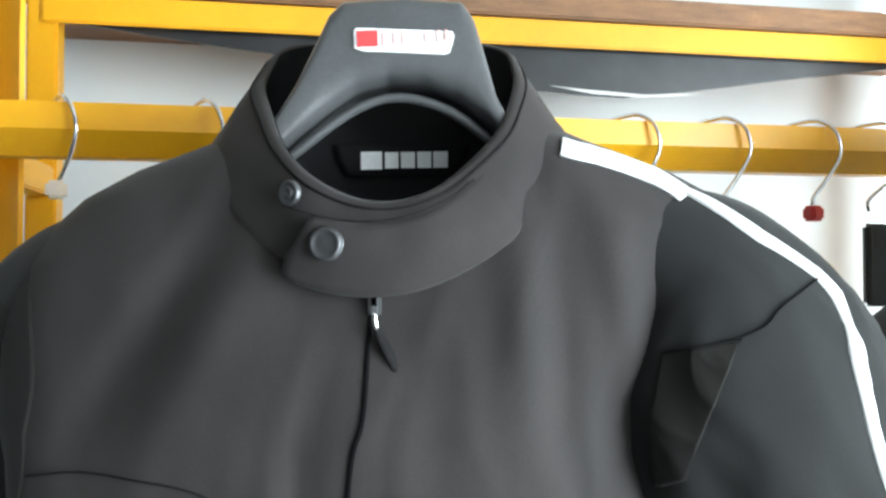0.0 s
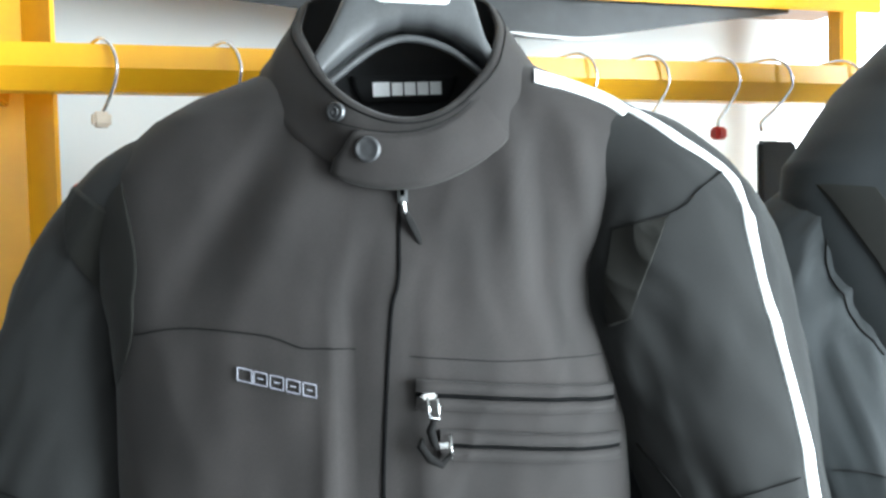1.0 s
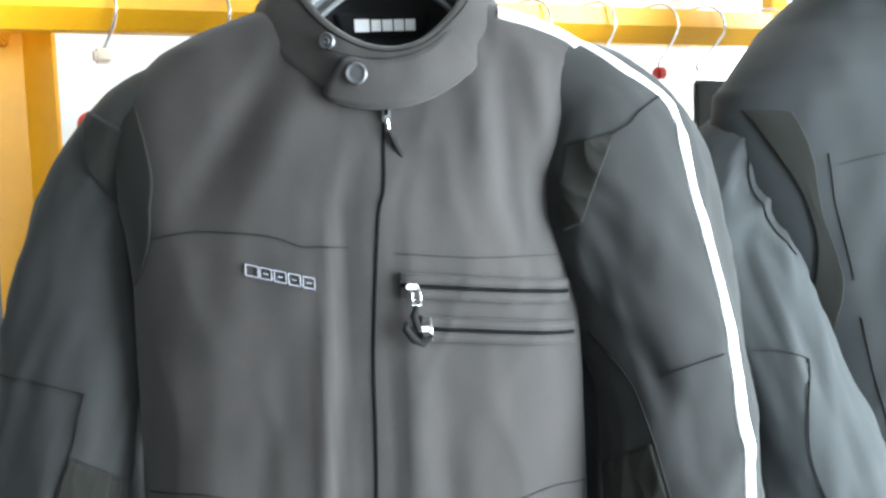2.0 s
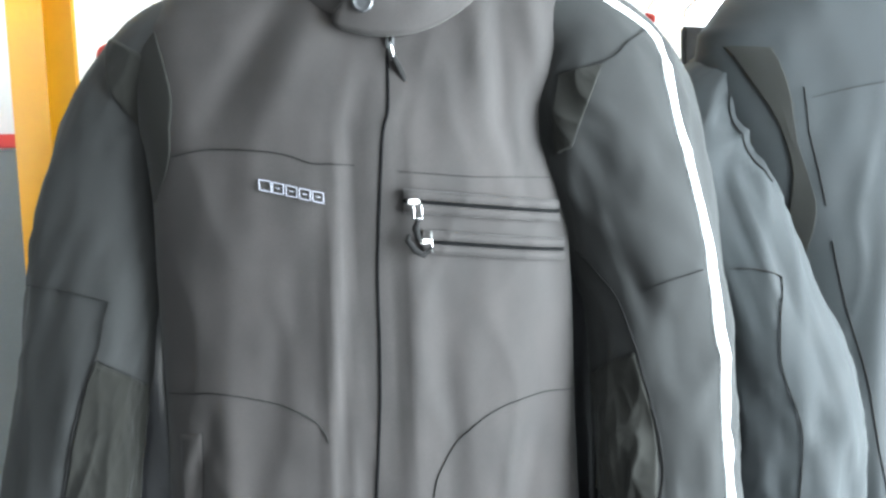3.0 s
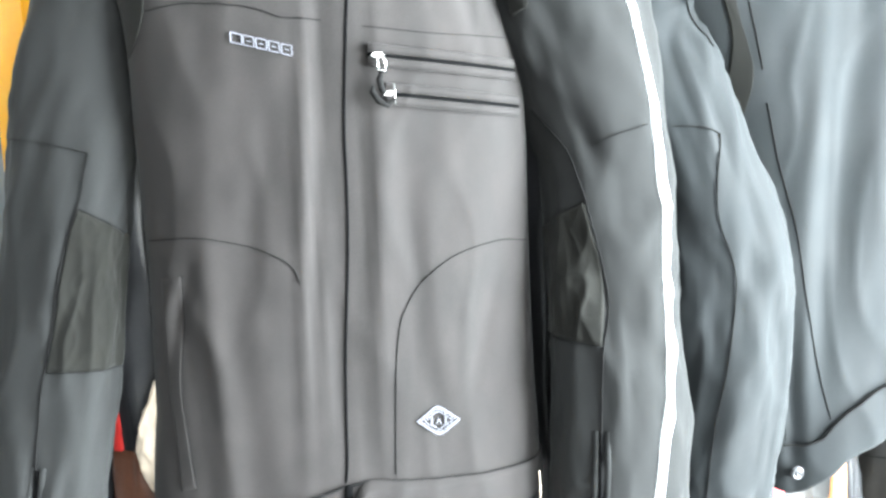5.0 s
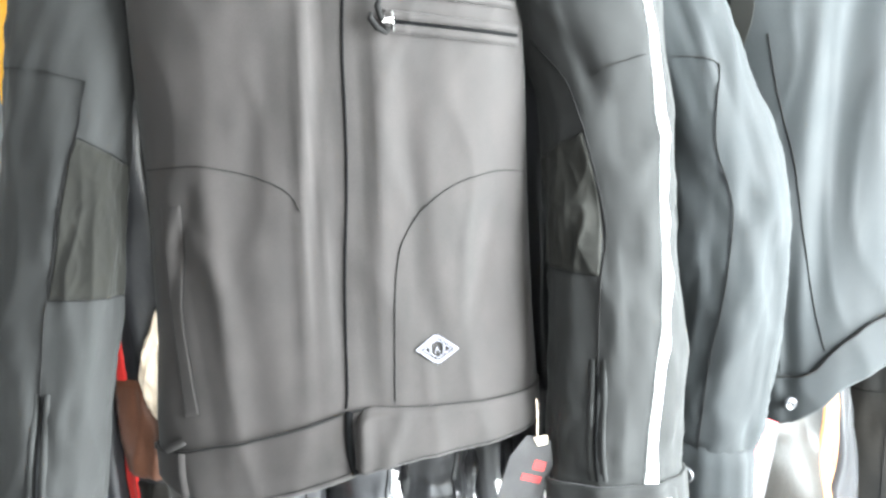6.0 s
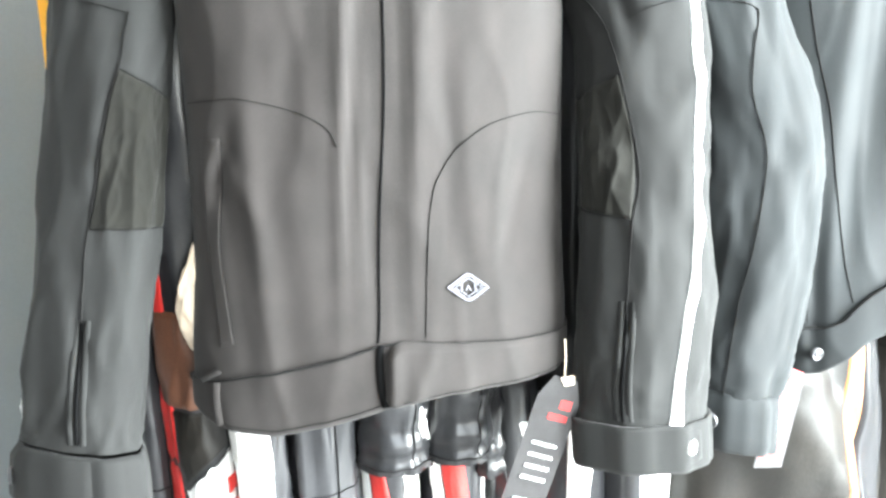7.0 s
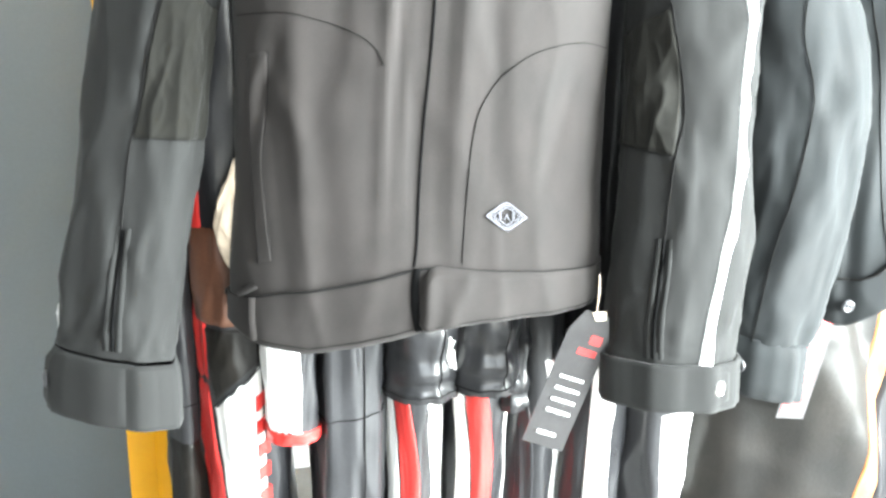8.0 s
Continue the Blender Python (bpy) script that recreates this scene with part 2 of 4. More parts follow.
for u in (-0.04, 1.41):
    attach(rack_box("back_post", u, u + 0.04, 0.0, 0.04, 0, 2.0, yellow, None), rack)
    attach(rack_box("side_arm", u + 0.002, u + 0.038, -0.40, 0.0, 1.60, 1.64, yellow, None), rack)
    # front post of angle section: one leg faces the viewer, the other turns out
    bm = bmesh.new()
    s = 1 if u < 0 else -1
    k = 0.0 if u < 0 else 1.45
    legs = [(-0.03, -0.305), (0.013, -0.300), (0.050, -0.342), (0.054, -0.338), (0.016, -0.294), (-0.03, -0.299)]
    low = [bm.verts.new(RACK @ Vector((k + s * a, b, 0))) for a, b in legs]
    top = [bm.verts.new(RACK @ Vector((k + s * a, b, 2.0))) for a, b in legs]
    for i in range(6):
        bm.faces.new((low[i], low[(i + 1) % 6], top[(i + 1) % 6], top[i]))
    bm.faces.new(low[::-1]), bm.faces.new(top)
    attach(part("front_post", bm, yellow, None, smooth=False), rack)
attach(rack_box("top_beam", -0.02, 1.5, -0.006, -0.001, 1.836, 1.876, yellow, None), rack)
attach(rack_box("front_bar", -0.6, 1.9, -0.60, -0.57, 1.80, 1.83, yellow, None), rack)
for u in (-0.35, 1.6):
    attach(rack_box("front_bar_arm", u, u + 0.03, -0.57, 0.0, 1.80, 1.83, yellow, None), rack)
attach(rack_box("shelf_board", -0.06, 1.55, -0.012, 0.25, 1.878, 1.916, wood, None, label="brown wooden shelf board"), rack)


# ---- jackets ----
class Torso:
    """The body of a hanging jacket: flattened rings, from the hem up to the neck."""

    def __init__(self, cx, y0, dz, widths, fronts, depth, creases, shear, widths_left=None):
        self.cx, self.y0, self.dz, self.widths, self.fronts, self.depth, self.creases, self.shear = cx, y0, dz, widths, fronts, depth, creases, shear
        self.widths_left = widths_left or widths

    def half(self, z, x=1.0):
        return lerp_table(self.widths if x > 0 else self.widths_left, z)

    def mid(self, z):
        """The rings' middle: the neck sits a little beside the zip."""
        return self.cx + 0.034 * min(1, max(0, (z - 1.40) / 0.13))

    def front(self, x, z, lift=0.0):
        """The place on the front over x and z (z before the hem's slant)."""
        w, f = self.half(z, x), lerp_table(self.fronts, z)
        r = min(abs(x / w), 1.0)
        d = self.depth / 2
        y = f + d - d * (1 - r ** self.power(z)) ** 0.5
        return Vector((self.mid(z) + x, self.y0 + y - lift + self.fold(x, z) * (1 - r ** 6), z + self.dz + self.slant(x, z)))

    def power(self, z):
        return lerp_table([(1.60, 4.0), (1.55, 3.2), (1.50, 2.5), (1.45, 2.3), (1.34, 2.3), (1.27, 2.8), (0.7, 2.8)], z)

    def slant(self, x, z):
        return self.shear * x * min(1, max(0, (1.15 - z) / 0.3))

    def fold(self, x, z):
        s = 0.0
        for x0, z0, ax, az, lean, amp in self.creases:
            dz = z - z0
            dx = x - x0 - lean * dz
            s -= 1.1 * amp * math.exp(-(dx / ax) ** 2 - (dz / az) ** 2)
        s += 0.004 * noise.noise((x * 14 + self.cx * 9, z * 3.5, 2.1)) + 0.0015 * noise.noise((x * 38, z * 12, 7.7))
        w = 0.6 * noise.noise((x * 9, z * 7, 4.4))
        s -= 0.0022 * ((1 - abs(noise.noise((x * 17 + w + self.cx * 5, z * 4.2 + x * 3, 1.3)))) ** 5 - 0.3)
        return s

    def ring(self, z, n=220):
        f = lerp_table(self.fronts, z)
        out = []
        for k in range(n):
            q = 2 * math.pi * k / n
            w = self.half(z, math.sin(q))
            x = w * se(math.sin(q), 0.85)
            if math.cos(q) > 0:
                out.append(self.front(x, z))
            else:
                r = min(abs(x / w), 1.0)
                d = self.depth / 2
                out.append(Vector((self.mid(z) + x, self.y0 + f + d + d * (1 - r ** self.power(z)) ** 0.5, z + self.dz + self.slant(x, z))))
        return out


class Sleeve:
    """A sleeve along a bent line; angle 0 faces front, 90 degrees outward."""

    def __init__(self, keys, outward, seed, creases, rough=0.0036, turn=0.0):
        self.keys, self.outward, self.seed, self.creases, self.rough, self.turn = keys, outward, seed, creases, rough, turn

    def at(self, s, deg, lift=0.0):
        k = spline(self.keys, s)
        k2, k1 = spline(self.keys, s + 0.01), spline(self.keys, s - 0.01)
        t = Vector(k2[:3] - k1[:3]).normalized()
        f = Vector((0, -1, 0))
        f = (f - t * f.dot(t)).normalized()
        o = t.cross(f).normalized()
        if o.x * self.outward < 0:
            o = -o
        a = radians(self.turn) * min(1.0, max(0.0, (s - 0.32) / 0.2))
        o, f = o * math.cos(a) - f * math.sin(a), f * math.cos(a) + o * math.sin(a)
        q = radians(deg)
        g = lift + self.fold(s, deg)
        p = Vector(k[:3]) + o * (k[3] + g) * se(math.sin(q), 0.9) + f * (k[4] + g) * se(math.cos(q), 0.9)
        return p

    def fold(self, s, deg):
        d = (deg + 180) % 360 - 180
        g = 0.0
        for s0, d0, ss, dd, lean, amp in self.creases:
            a = s - s0
            g += 1.1 * amp * math.exp(-(a / ss) ** 2 - 1.1 * math.sqrt(((d - d0 - lean * a) / dd) ** 2 + 0.06))
        q = radians(d)
        w = 0.5 * noise.noise((q * 1.3 + self.seed, s * 9, 0.7))
        for tilt, size, amp in ((1.6, 0.8, self.rough * 1.3), (-2.2, 1.3, self.rough * 0.9), (0.4, 2.4, self.rough * 0.3)):
            a, c = s * 7 + q * 0.5 * tilt, q * 1.5 - s * 2.2 * tilt
            g += amp * ((1 - abs(noise.noise((c * size + w, a * 0.7 * size + w, self.seed * 3 + size)))) ** 4 - 0.35)
        ridge = noise.noise((c * 2.6 + 2 * w, a * 3.4, self.seed + 5.0))
        g += 0.30 * self.rough * ((1 - abs(ridge)) ** 6 - 0.2)
        g += 0.005 * noise.noise((math.sin(q) * 1.6 + self.seed, math.cos(q) * 1.6, s * 5))
        g += 0.0016 * noise.noise((math.sin(q) * 3.2, math.cos(q) * 3.2 + self.seed, s * 16))
        return g * min(1.0, (s / 0.24) ** 2)

    def find(self, z):
        lo, hi = 0.0, 1.0
        for _ in range(30):
            mid = (lo + hi) / 2
            if spline(self.keys, mid)[2] > z:
                lo = mid
            else:
                hi = mid
        return lo


def sleeve_mesh(name, sl, mat, parent, s0=0.0, s1=1.0, rows=110, n=72, label=""):
    rings = [[sl.at(s0 + (s1 - s0) * i / (rows - 1), 360 * k / n) for k in range(n)] for i in range(rows)]
    return loft(name, rings, mat, parent, caps=(s0 == 0.0, False), label=label)


def sleeve_patch(name, sl, corners, mat, parent, lift=0.003, n=48, bow=0.0, label=""):
    """A panel on a sleeve between four (z, degrees) corners: top in, top out, low out, low in."""
    c = [(sl.find(z), d) for z, d in corners]
    rows = []
    for i in range(n):
        v = i / (n - 1)
        a = [c[0][k] + (c[3][k] - c[0][k]) * v for k in (0, 1)]
        b = [c[1][k] + (c[2][k] - c[1][k]) * v for k in (0, 1)]
        row = []
        for j in range(n):
            u = j / (n - 1)
            edge = min(u, 1 - u, v, 1 - v)
            row.append(sl.at(a[0] + (b[0] - a[0]) * u, a[1] + (b[1] - a[1]) * u + bow * math.sin(math.pi * v), lift * (1 if edge > 0.001 else -0.4)))
        rows.append(row)
    return loft(name, rows, mat, parent, wrap=False, label=label)


def ribbon(name, points, width, normals, mat, parent, rise=0.0012, label=""):
    """A narrow raised strip along points, lying square to the normals."""
    rows = []
    pts = [Vector(p) for p in points]
    for i, p in enumerate(pts):
        d = (pts[min(i + 1, len(pts) - 1)] - pts[max(i - 1, 0)]).normalized()
        nrm = Vector(normals[i]) if isinstance(normals, list) else Vector(normals)
        side = d.cross(nrm).normalized()
        w = width[i] if isinstance(width, list) else width
        rows.append([p + side * w * 0.5 - nrm * rise, p + side * w * 0.42 + nrm * rise, p - side * w * 0.42 + nrm * rise, p - side * w * 0.5 - nrm * rise])
    return loft(name, rows, mat, parent, wrap=False, label=label)


def torso_line(to, pts, n=40, lift=0.001):
    """Points on the front along a spline of (x, z)."""
    return [to.front(*spline(pts, i / (n - 1))[:2], lift) for i in range(n)]


def torso_seam(name, to, pts, mat, parent, width=0.0022, n=40, lift=0.0012, rise=0.0012):
    if mat is seam_mat:
        width, rise = width * 0.36, rise * 0.5
    return ribbon(name, torso_line(to, pts, n, lift), width, (0, -1, 0), mat, parent, rise)


def torso_patch(name, to, outline, mat, parent, lift=0.003, nu=30, nv=14, label=""):
    """A panel on the front between a left and a right edge, each a spline of (x, z) from the top down."""
    left, right = outline
    rows = []
    for i in range(nv):
        a, b = spline(left, i / (nv - 1)), spline(right, i / (nv - 1))
        row = []
        for j in range(nu):
            p = a + (b - a) * j / (nu - 1)
            rim = i in (0, nv - 1) or j in (0, nu - 1)
            row.append(to.front(p[0], p[1], -0.001 if rim else lift))
        rows.append(row)
    return loft(name, rows, mat, parent, wrap=False, label=label)


def hem_at_height(table, x):
    """Height of a hem's edge over x, before its slant."""
    return float(np.interp(x, [r[0] for r in table], [r[1] for r in table]))


def make_jacket(to, left, right, mat, sleeve_mat, parent, hem_top, hem_low, base, top):
    """Body, lining, collar, sleeves, cuffs and hem band of one jacket."""
    zs = [base + (top - base) * (i / 160) for i in range(161)]
    rings = [to.ring(z) for z in zs]
    verts = [p for ring in rings for p in ring]

    def in_neck(face):
        c = sum((verts[i] for i in face), Vector()) / len(face)
        x, y = (c.x - to.cx - 0.026) / 0.120, (c.y - to.y0 - 0.59) / 0.080
        r = math.hypot(x, y) or 1.0
        return r < 0.84 and c.z - to.dz > top - 0.048 + 0.060 * y / r + 0.032 * (x / r) ** 2

    mesh_object("body", verts, [f for f in grid_faces(161, 220, True) if not in_neck(f)], mat, parent)
    band = []
    for i in range(16):
        row = []
        for p in to.ring(0.80, 220):
            x = p.x - to.cx
            z = hem_at_height(hem_low, x) + (hem_at_height(hem_top, x) - hem_at_height(hem_low, x)) * i / 15
            y = to.front(x, z).y if p.y < to.y0 + 0.55 else p.y
            q = Vector((p.x, y, z + to.dz + to.slant(x, 0.8)))
            out = q - Vector((to.cx, to.y0 + 0.58, q.z))
            row.append(q + out.normalized() * 0.0032)
        band.append(row)
    thick(loft("hem_band", band, mat, parent), 0.004, -1)
    for sl in (left, right):
        sleeve_mesh("sleeve", sl, sleeve_mat, parent)


W1 = [(1.612, 0.100), (1.602, 0.115), (1.592, 0.137), (1.57, 0.193), (1.55, 0.2265), (1.53, 0.247), (1.505, 0.240), (1.47, 0.214), (1.42, 0.190), (1.38, 0.190), (1.33, 0.208), (1.28, 0.219), (1.22, 0.222), (1.10, 0.224), (0.95, 0.226), (0.86, 0.226), (0.74, 0.226)]
W1_LEFT = [(1.612, 0.100), (1.602, 0.115), (1.592, 0.137), (1.57, 0.193), (1.55, 0.2265), (1.53, 0.247), (1.505, 0.262), (1.47, 0.258), (1.42, 0.240), (1.38, 0.228), (1.33, 0.223), (1.25, 0.224), (1.10, 0.222), (0.95, 0.226), (0.86, 0.234), (0.74, 0.236)]
F1 = [(1.602, 0.570), (1.58, 0.556), (1.55, 0.540), (1.50, 0.527), (1.45, 0.512), (1.40, 0.502), (1.33, 0.497), (1.20, 0.499), (1.05, 0.499), (0.93, 0.490), (0.86, 0.474), (0.80, 0.466), (0.74, 0.470)]
CREASES1 = [(-0.205, 1.06, 0.010, 0.03, 0.5, 0.006), (-0.19, 1.045, 0.008, 0.05, 0.3, -0.007), (-0.175, 1.06, 0.012, 0.04, -0.4, 0.006), (-0.165, 1.02, 0.009, 0.10, -0.1, -0.005), (-0.036, 1.17, 0.006, 0.20, 0.05, -0.005), (-0.047, 1.17, 0.008, 0.24, 0.05, 0.005), (0.019, 1.15, 0.005, 0.3, 0.03, -0.003), (-0.02, 1.12, 0.008, 0.3, 0.0, -0.003), (0.03, 1.12, 0.016, 0.2, 0.03, 0.005), (0.07, 1.08, 0.014, 0.2, -0.04, -0.004), (-0.13, 1.48, 0.018, 0.09, 0.35, -0.006), (-0.10, 1.44, 0.02, 0.1, 0.25, 0.004), (0.10, 1.46, 0.016, 0.10, -0.3, 0.006),
            (0.125, 1.43, 0.013, 0.10, -0.3, -0.006), (0.16, 1.47, 0.014, 0.08, -0.45, 0.007), (-0.18, 1.02, 0.012, 0.14, -0.1, -0.006), (-0.155, 0.98, 0.02, 0.16, -0.06, 0.006), (-0.20, 1.08, 0.014, 0.07, 0.3, 0.005), (0.15, 1.0, 0.012, 0.1, 0.3, -0.003), (-0.11, 1.12, 0.02, 0.12, 0.2, -0.004)]
jacket = tagged(empty("motorcycle_jacket", (-0.06, 0.58, 0.75)), "zipped black softshell motorcycle jacket with white sleeve stripes on hanger", "jacket")
torso = Torso(-0.062, 0.0, 0.0, W1, F1, 0.165, CREASES1, 0.075, W1_LEFT)
LEFT1 = [(-0.185, 0.606, 1.518, 0.030, 0.045), (-0.254, 0.622, 1.487, 0.052, 0.056), (-0.300, 0.634, 1.42, 0.066, 0.058), (-0.332, 0.634, 1.33, 0.070, 0.058), (-0.355, 0.618, 1.22, 0.072, 0.056), (-0.375, 0.610, 1.11, 0.072, 0.054), (-0.390, 0.592, 1.00, 0.070, 0.052), (-0.408, 0.572, 0.89, 0.067, 0.051), (-0.424, 0.552, 0.79, 0.070, 0.050), (-0.431, 0.543, 0.74, 0.072, 0.050)]
RIGHT1 = [(0.118, 0.602, 1.530, 0.034, 0.046), (0.170, 0.600, 1.493, 0.068, 0.062), (0.202, 0.590, 1.43, 0.094, 0.070), (0.228, 0.580, 1.33, 0.092, 0.074), (0.254, 0.568, 1.22, 0.081, 0.070), (0.258, 0.551, 1.11, 0.080, 0.068), (0.256, 0.528, 1.00, 0.079, 0.066), (0.252, 0.500, 0.89, 0.079, 0.064), (0.244, 0.488, 0.79, 0.080, 0.060), (0.242, 0.482, 0.74, 0.080, 0.060)]
SL_CREASES = [(0.33, -20, 0.05, 16, 160, -0.006), (0.37, 10, 0.06, 14, 200, 0.007), (0.44, -30, 0.05, 14, 220, -0.008), (0.55, 30, 0.07, 12, -160, 0.006), (0.62, -25, 0.05, 18, 240, -0.009), (0.68, 20, 0.05, 14, 200, 0.005), (0.50, 60, 0.12, 12, 40, -0.006), (0.78, -10, 0.09, 12, -60, -0.005), (0.85, 35, 0.08, 12, 60, 0.005)]
sleeve_l, sleeve_r = Sleeve(LEFT1, -1, 3.1, SL_CREASES[4:], 0.0034, 24), Sleeve(RIGHT1, 1, 8.4, SL_CREASES, 0.0038)
HEM_TOP = [(-0.23, 0.828), (-0.17, 0.8385), (-0.11, 0.844), (-0.05, 0.8535), (-0.02, 0.859), (0.01, 0.8595), (0.06, 0.850), (0.13, 0.841), (0.205, 0.8315), (0.23, 0.830)]
HEM_LOW = [(-0.23, 0.794), (-0.215, 0.783), (-0.195, 0.774), (-0.141, 0.7636), (-0.083, 0.770), (-0.03, 0.779), (0.01, 0.788), (0.062, 0.7915), (0.132, 0.789), (0.20, 0.786), (0.23, 0.787)]
make_jacket(torso, sleeve_l, sleeve_r, cloth, cloth_shaded, jacket, HEM_TOP, HEM_LOW, 0.80, 1.61)


# ---- first jacket: collar, flap and label ----
class Collar:
    def __init__(self, shift):
        self.shift = Vector(shift)

    def at(self, deg, v, lift=0.0):
        """A place on the collar's outside: deg 0 in front, v from its base to its top edge."""
        q = radians(deg)
        c, s = math.cos(q), math.sin(q)
        rx = 0.124 + (0.090 - 0.124) * max(v, 0) ** 0.7
        ry = 0.080 if c > 0 else 0.070
        z0, z1 = 1.556 - 0.060 * c + 0.032 * s * s, 1.605 - 0.066 * c + 0.030 * s * s
        g = lift + 0.004 * noise.noise((s * 3, c * 3, v * 1.2 + self.shift.x)) + 0.0035 * math.sin(math.pi * v)
        return Vector((-0.036 + (rx + g) * s, 0.590 - (ry + g) * c, z0 + (z1 - z0) * v)) + self.shift


def make_collar(co, mat, parent):
    n = 96
    rings = [[co.at(360 * k / n, -0.12 + 1.12 * i / 14) for k in range(n)] for i in range(15)]
    rings += [[co.at(360 * k / n, 1.0 + b, -0.0025) for k in range(n)] for b in (0.05,)]
    rings += [[co.at(360 * k / n, 1.0 - 0.01 * i, -0.006) for k in range(n)] for i in range(3)]
    ob = loft("collar", rings, mat, parent)
    inner = [[co.at(360 * k / n, 1.0 - 0.11 * i, -0.0068 - 0.001 * i) for k in range(n)] for i in range(12)]
    loft("neck_lining", inner + [[(p + Vector((0, 0, -0.04))) for p in inner[-1]]], lining, parent, caps=(False, True), label="black neck lining")
    for v in (0.93,):
        ribbon("collar_stitching", [co.at(-150 + 300 * k / 80, v, 0.0006) for k in range(81)], 0.0016, [(co.at(-150 + 300 * k / 80, v, 1.0) - co.at(-150 + 300 * k / 80, v, 0.0)).normalized() for k in range(81)], seam_mat, parent, 0.0006)
    return ob


collar = Collar((0, 0, 0))
make_collar(collar, cloth, jacket)

# the flap runs from the viewer's right over the front and ends in a rounded tab
rows = []
nu, nv = 44, 16
for i in range(nu):
    u = i / (nu - 1)
    row = []
    for j in range(nv):
        v = j / (nv - 1)
        deg = -24 + 99 * u - 7 * (1 - v) * (1 - u) ** 3
        top, low = 0.96 - 0.30 * (1 - u) ** 1.5, -0.36 * (1 - u) ** 1.2 - 0.04
        corner = 0.10 * max(0, 1 - u / 0.05) ** 2
        v2 = low + corner + (top - low - 2 * corner) * v
        rim = j in (0, nv - 1) or i == 0
        row.append(collar.at(deg, v2, -0.001 - 0.004 * u if rim else 0.0070 * (1 - u) ** 1.3 + 0.0012 * (1 - u) - 0.0045 * u ** 2 + 0.0012 * (1 - u) * math.sin(13 * u + 2 * v)))
    rows.append(row)
flap = loft("collar_flap", rows, cloth, jacket, wrap=False, label="black collar flap with a rounded tab")
inset = [collar.at(-33 + 71 * 0.06 + 66 * k / 40 - 2, 0.96 - 0.30 * (1 - min(1, 0.06 + 0.94 * k / 40)) ** 1.5 - 0.09, 0.0085 * (1 - k / 46) ** 0.7 + 0.001) for k in range(41)]
ribbon("stitching", inset, 0.0012, (0, -1, 0), seam_mat, flap, 0.0004)


def snap_cap(name, at, normal, r, mat, parent, label=""):
    m = Matrix.Translation(at) @ Vector(normal).to_track_quat("Z", "Y").to_matrix().to_4x4()
    return lathe(name, [(r, -0.002), (r, 0.0012), (r * 0.93, 0.0026), (r * 0.80, 0.0030), (r * 0.74, 0.0024), (r * 0.4, 0.0026), (0.0004, 0.0027)], m, mat, parent, label=label)


def snap_socket(name, at, normal, r, mat, parent, label=""):
    m = Matrix.Translation(at) @ Vector(normal).to_track_quat("Z", "Y").to_matrix().to_4x4()
    ob = lathe(name, [(r, -0.002), (r, 0.001), (r * 0.9, 0.002), (r * 0.72, 0.0016), (r * 0.62, 0.0006), (r * 0.5, 0.0008), (r * 0.44, 0.0024), (r * 0.30, 0.0026), (r * 0.24, 0.0004), (0.0004, 0.0002)], m, mat, parent, label=label)
    return ob


def out_of(co, deg, v):
    return (co.at(deg, v, 1.0) - co.at(deg, v, 0.0)).normalized()


snap_cap("snap", collar.at(-15.5, 0.34, 0.0095), out_of(collar, -14, 0.3), 0.0102, gunmetal, flap, "round dark metal snap cap")
snap_socket("snap_socket", collar.at(-33, 0.72, 0.002), out_of(collar, -33, 0.7), 0.0078, gunmetal, jacket, "open dark metal snap socket")

# woven label inside the back of the neck
nl = [[Vector((-0.0295 + x, 0.630, z)) for x in (-0.050, -0.045, -0.02, 0.0, 0.02, 0.043, 0.048)] for z in (1.593, 1.590, 1.580, 1.569)]
for i, s in enumerate((1.0, 1.0, 0.94, 0.82)):
    for p in nl[i]:
        p.x = -0.0295 + (p.x + 0.0295) * s
label_ob = thick(loft("neck_label", nl, lining, jacket, wrap=False, label="black woven neck label with white mark"), 0.001)


def bar_row(name, bars, at, height, turn, mat, parent, depth=0.0008):
    """Plain blocks that stand for a mark: (from, to, low, high) in shares of the height."""
    for a, b, lo, hi in bars:
        outline = [(a, lo * height), (b, lo * height), (b, hi * height), (a, hi * height)]
        prism(name, outline, 0, -depth, mat, parent, m=Matrix.Translation(at) @ pose(0, 0, 0, *turn))


bar_row("mark_block", [(0.0, 0.0155, 0, 1)], (-0.0600, 0.6288, 1.5735), 0.0130, (0, -1, 0), white_print, label_ob)
bar_row("mark_bar", [(0.0175, 0.0275, 0.0, 1), (0.0292, 0.0395, 0.0, 1), (0.0412, 0.0515, 0.0, 1), (0.0530, 0.0635, 0.0, 1)], (-0.0600, 0.6288, 1.5740), 0.0118, (0, -1, 0), white_print, label_ob)

# ---- hanger of the first jacket ----
hanger = tagged(empty("clothes_hanger", (-0.03, 0.585, 1.56)), "broad black plastic hanger with a white and red sticker", "hanger")
TOP = [(-0.165, 1.535), (-0.135, 1.572), (-0.112, 1.598), (-0.097, 1.622), (-0.083, 1.652), (-0.075, 1.670), (-0.066, 1.6785), (-0.027, 1.681), (0.012, 1.6785), (0.020, 1.668), (0.027, 1.645), (0.035, 1.615), (0.048, 1.590), (0.085, 1.550)]
LOW = [(-0.165, 1.522), (-0.125, 1.560), (-0.100, 1.585), (-0.080, 1.602), (-0.058, 1.618), (-0.036, 1.625), (-0.014, 1.623), (0.008, 1.614), (0.029, 1.598), (0.055, 1.568), (0.085, 1.535)]
rings = []
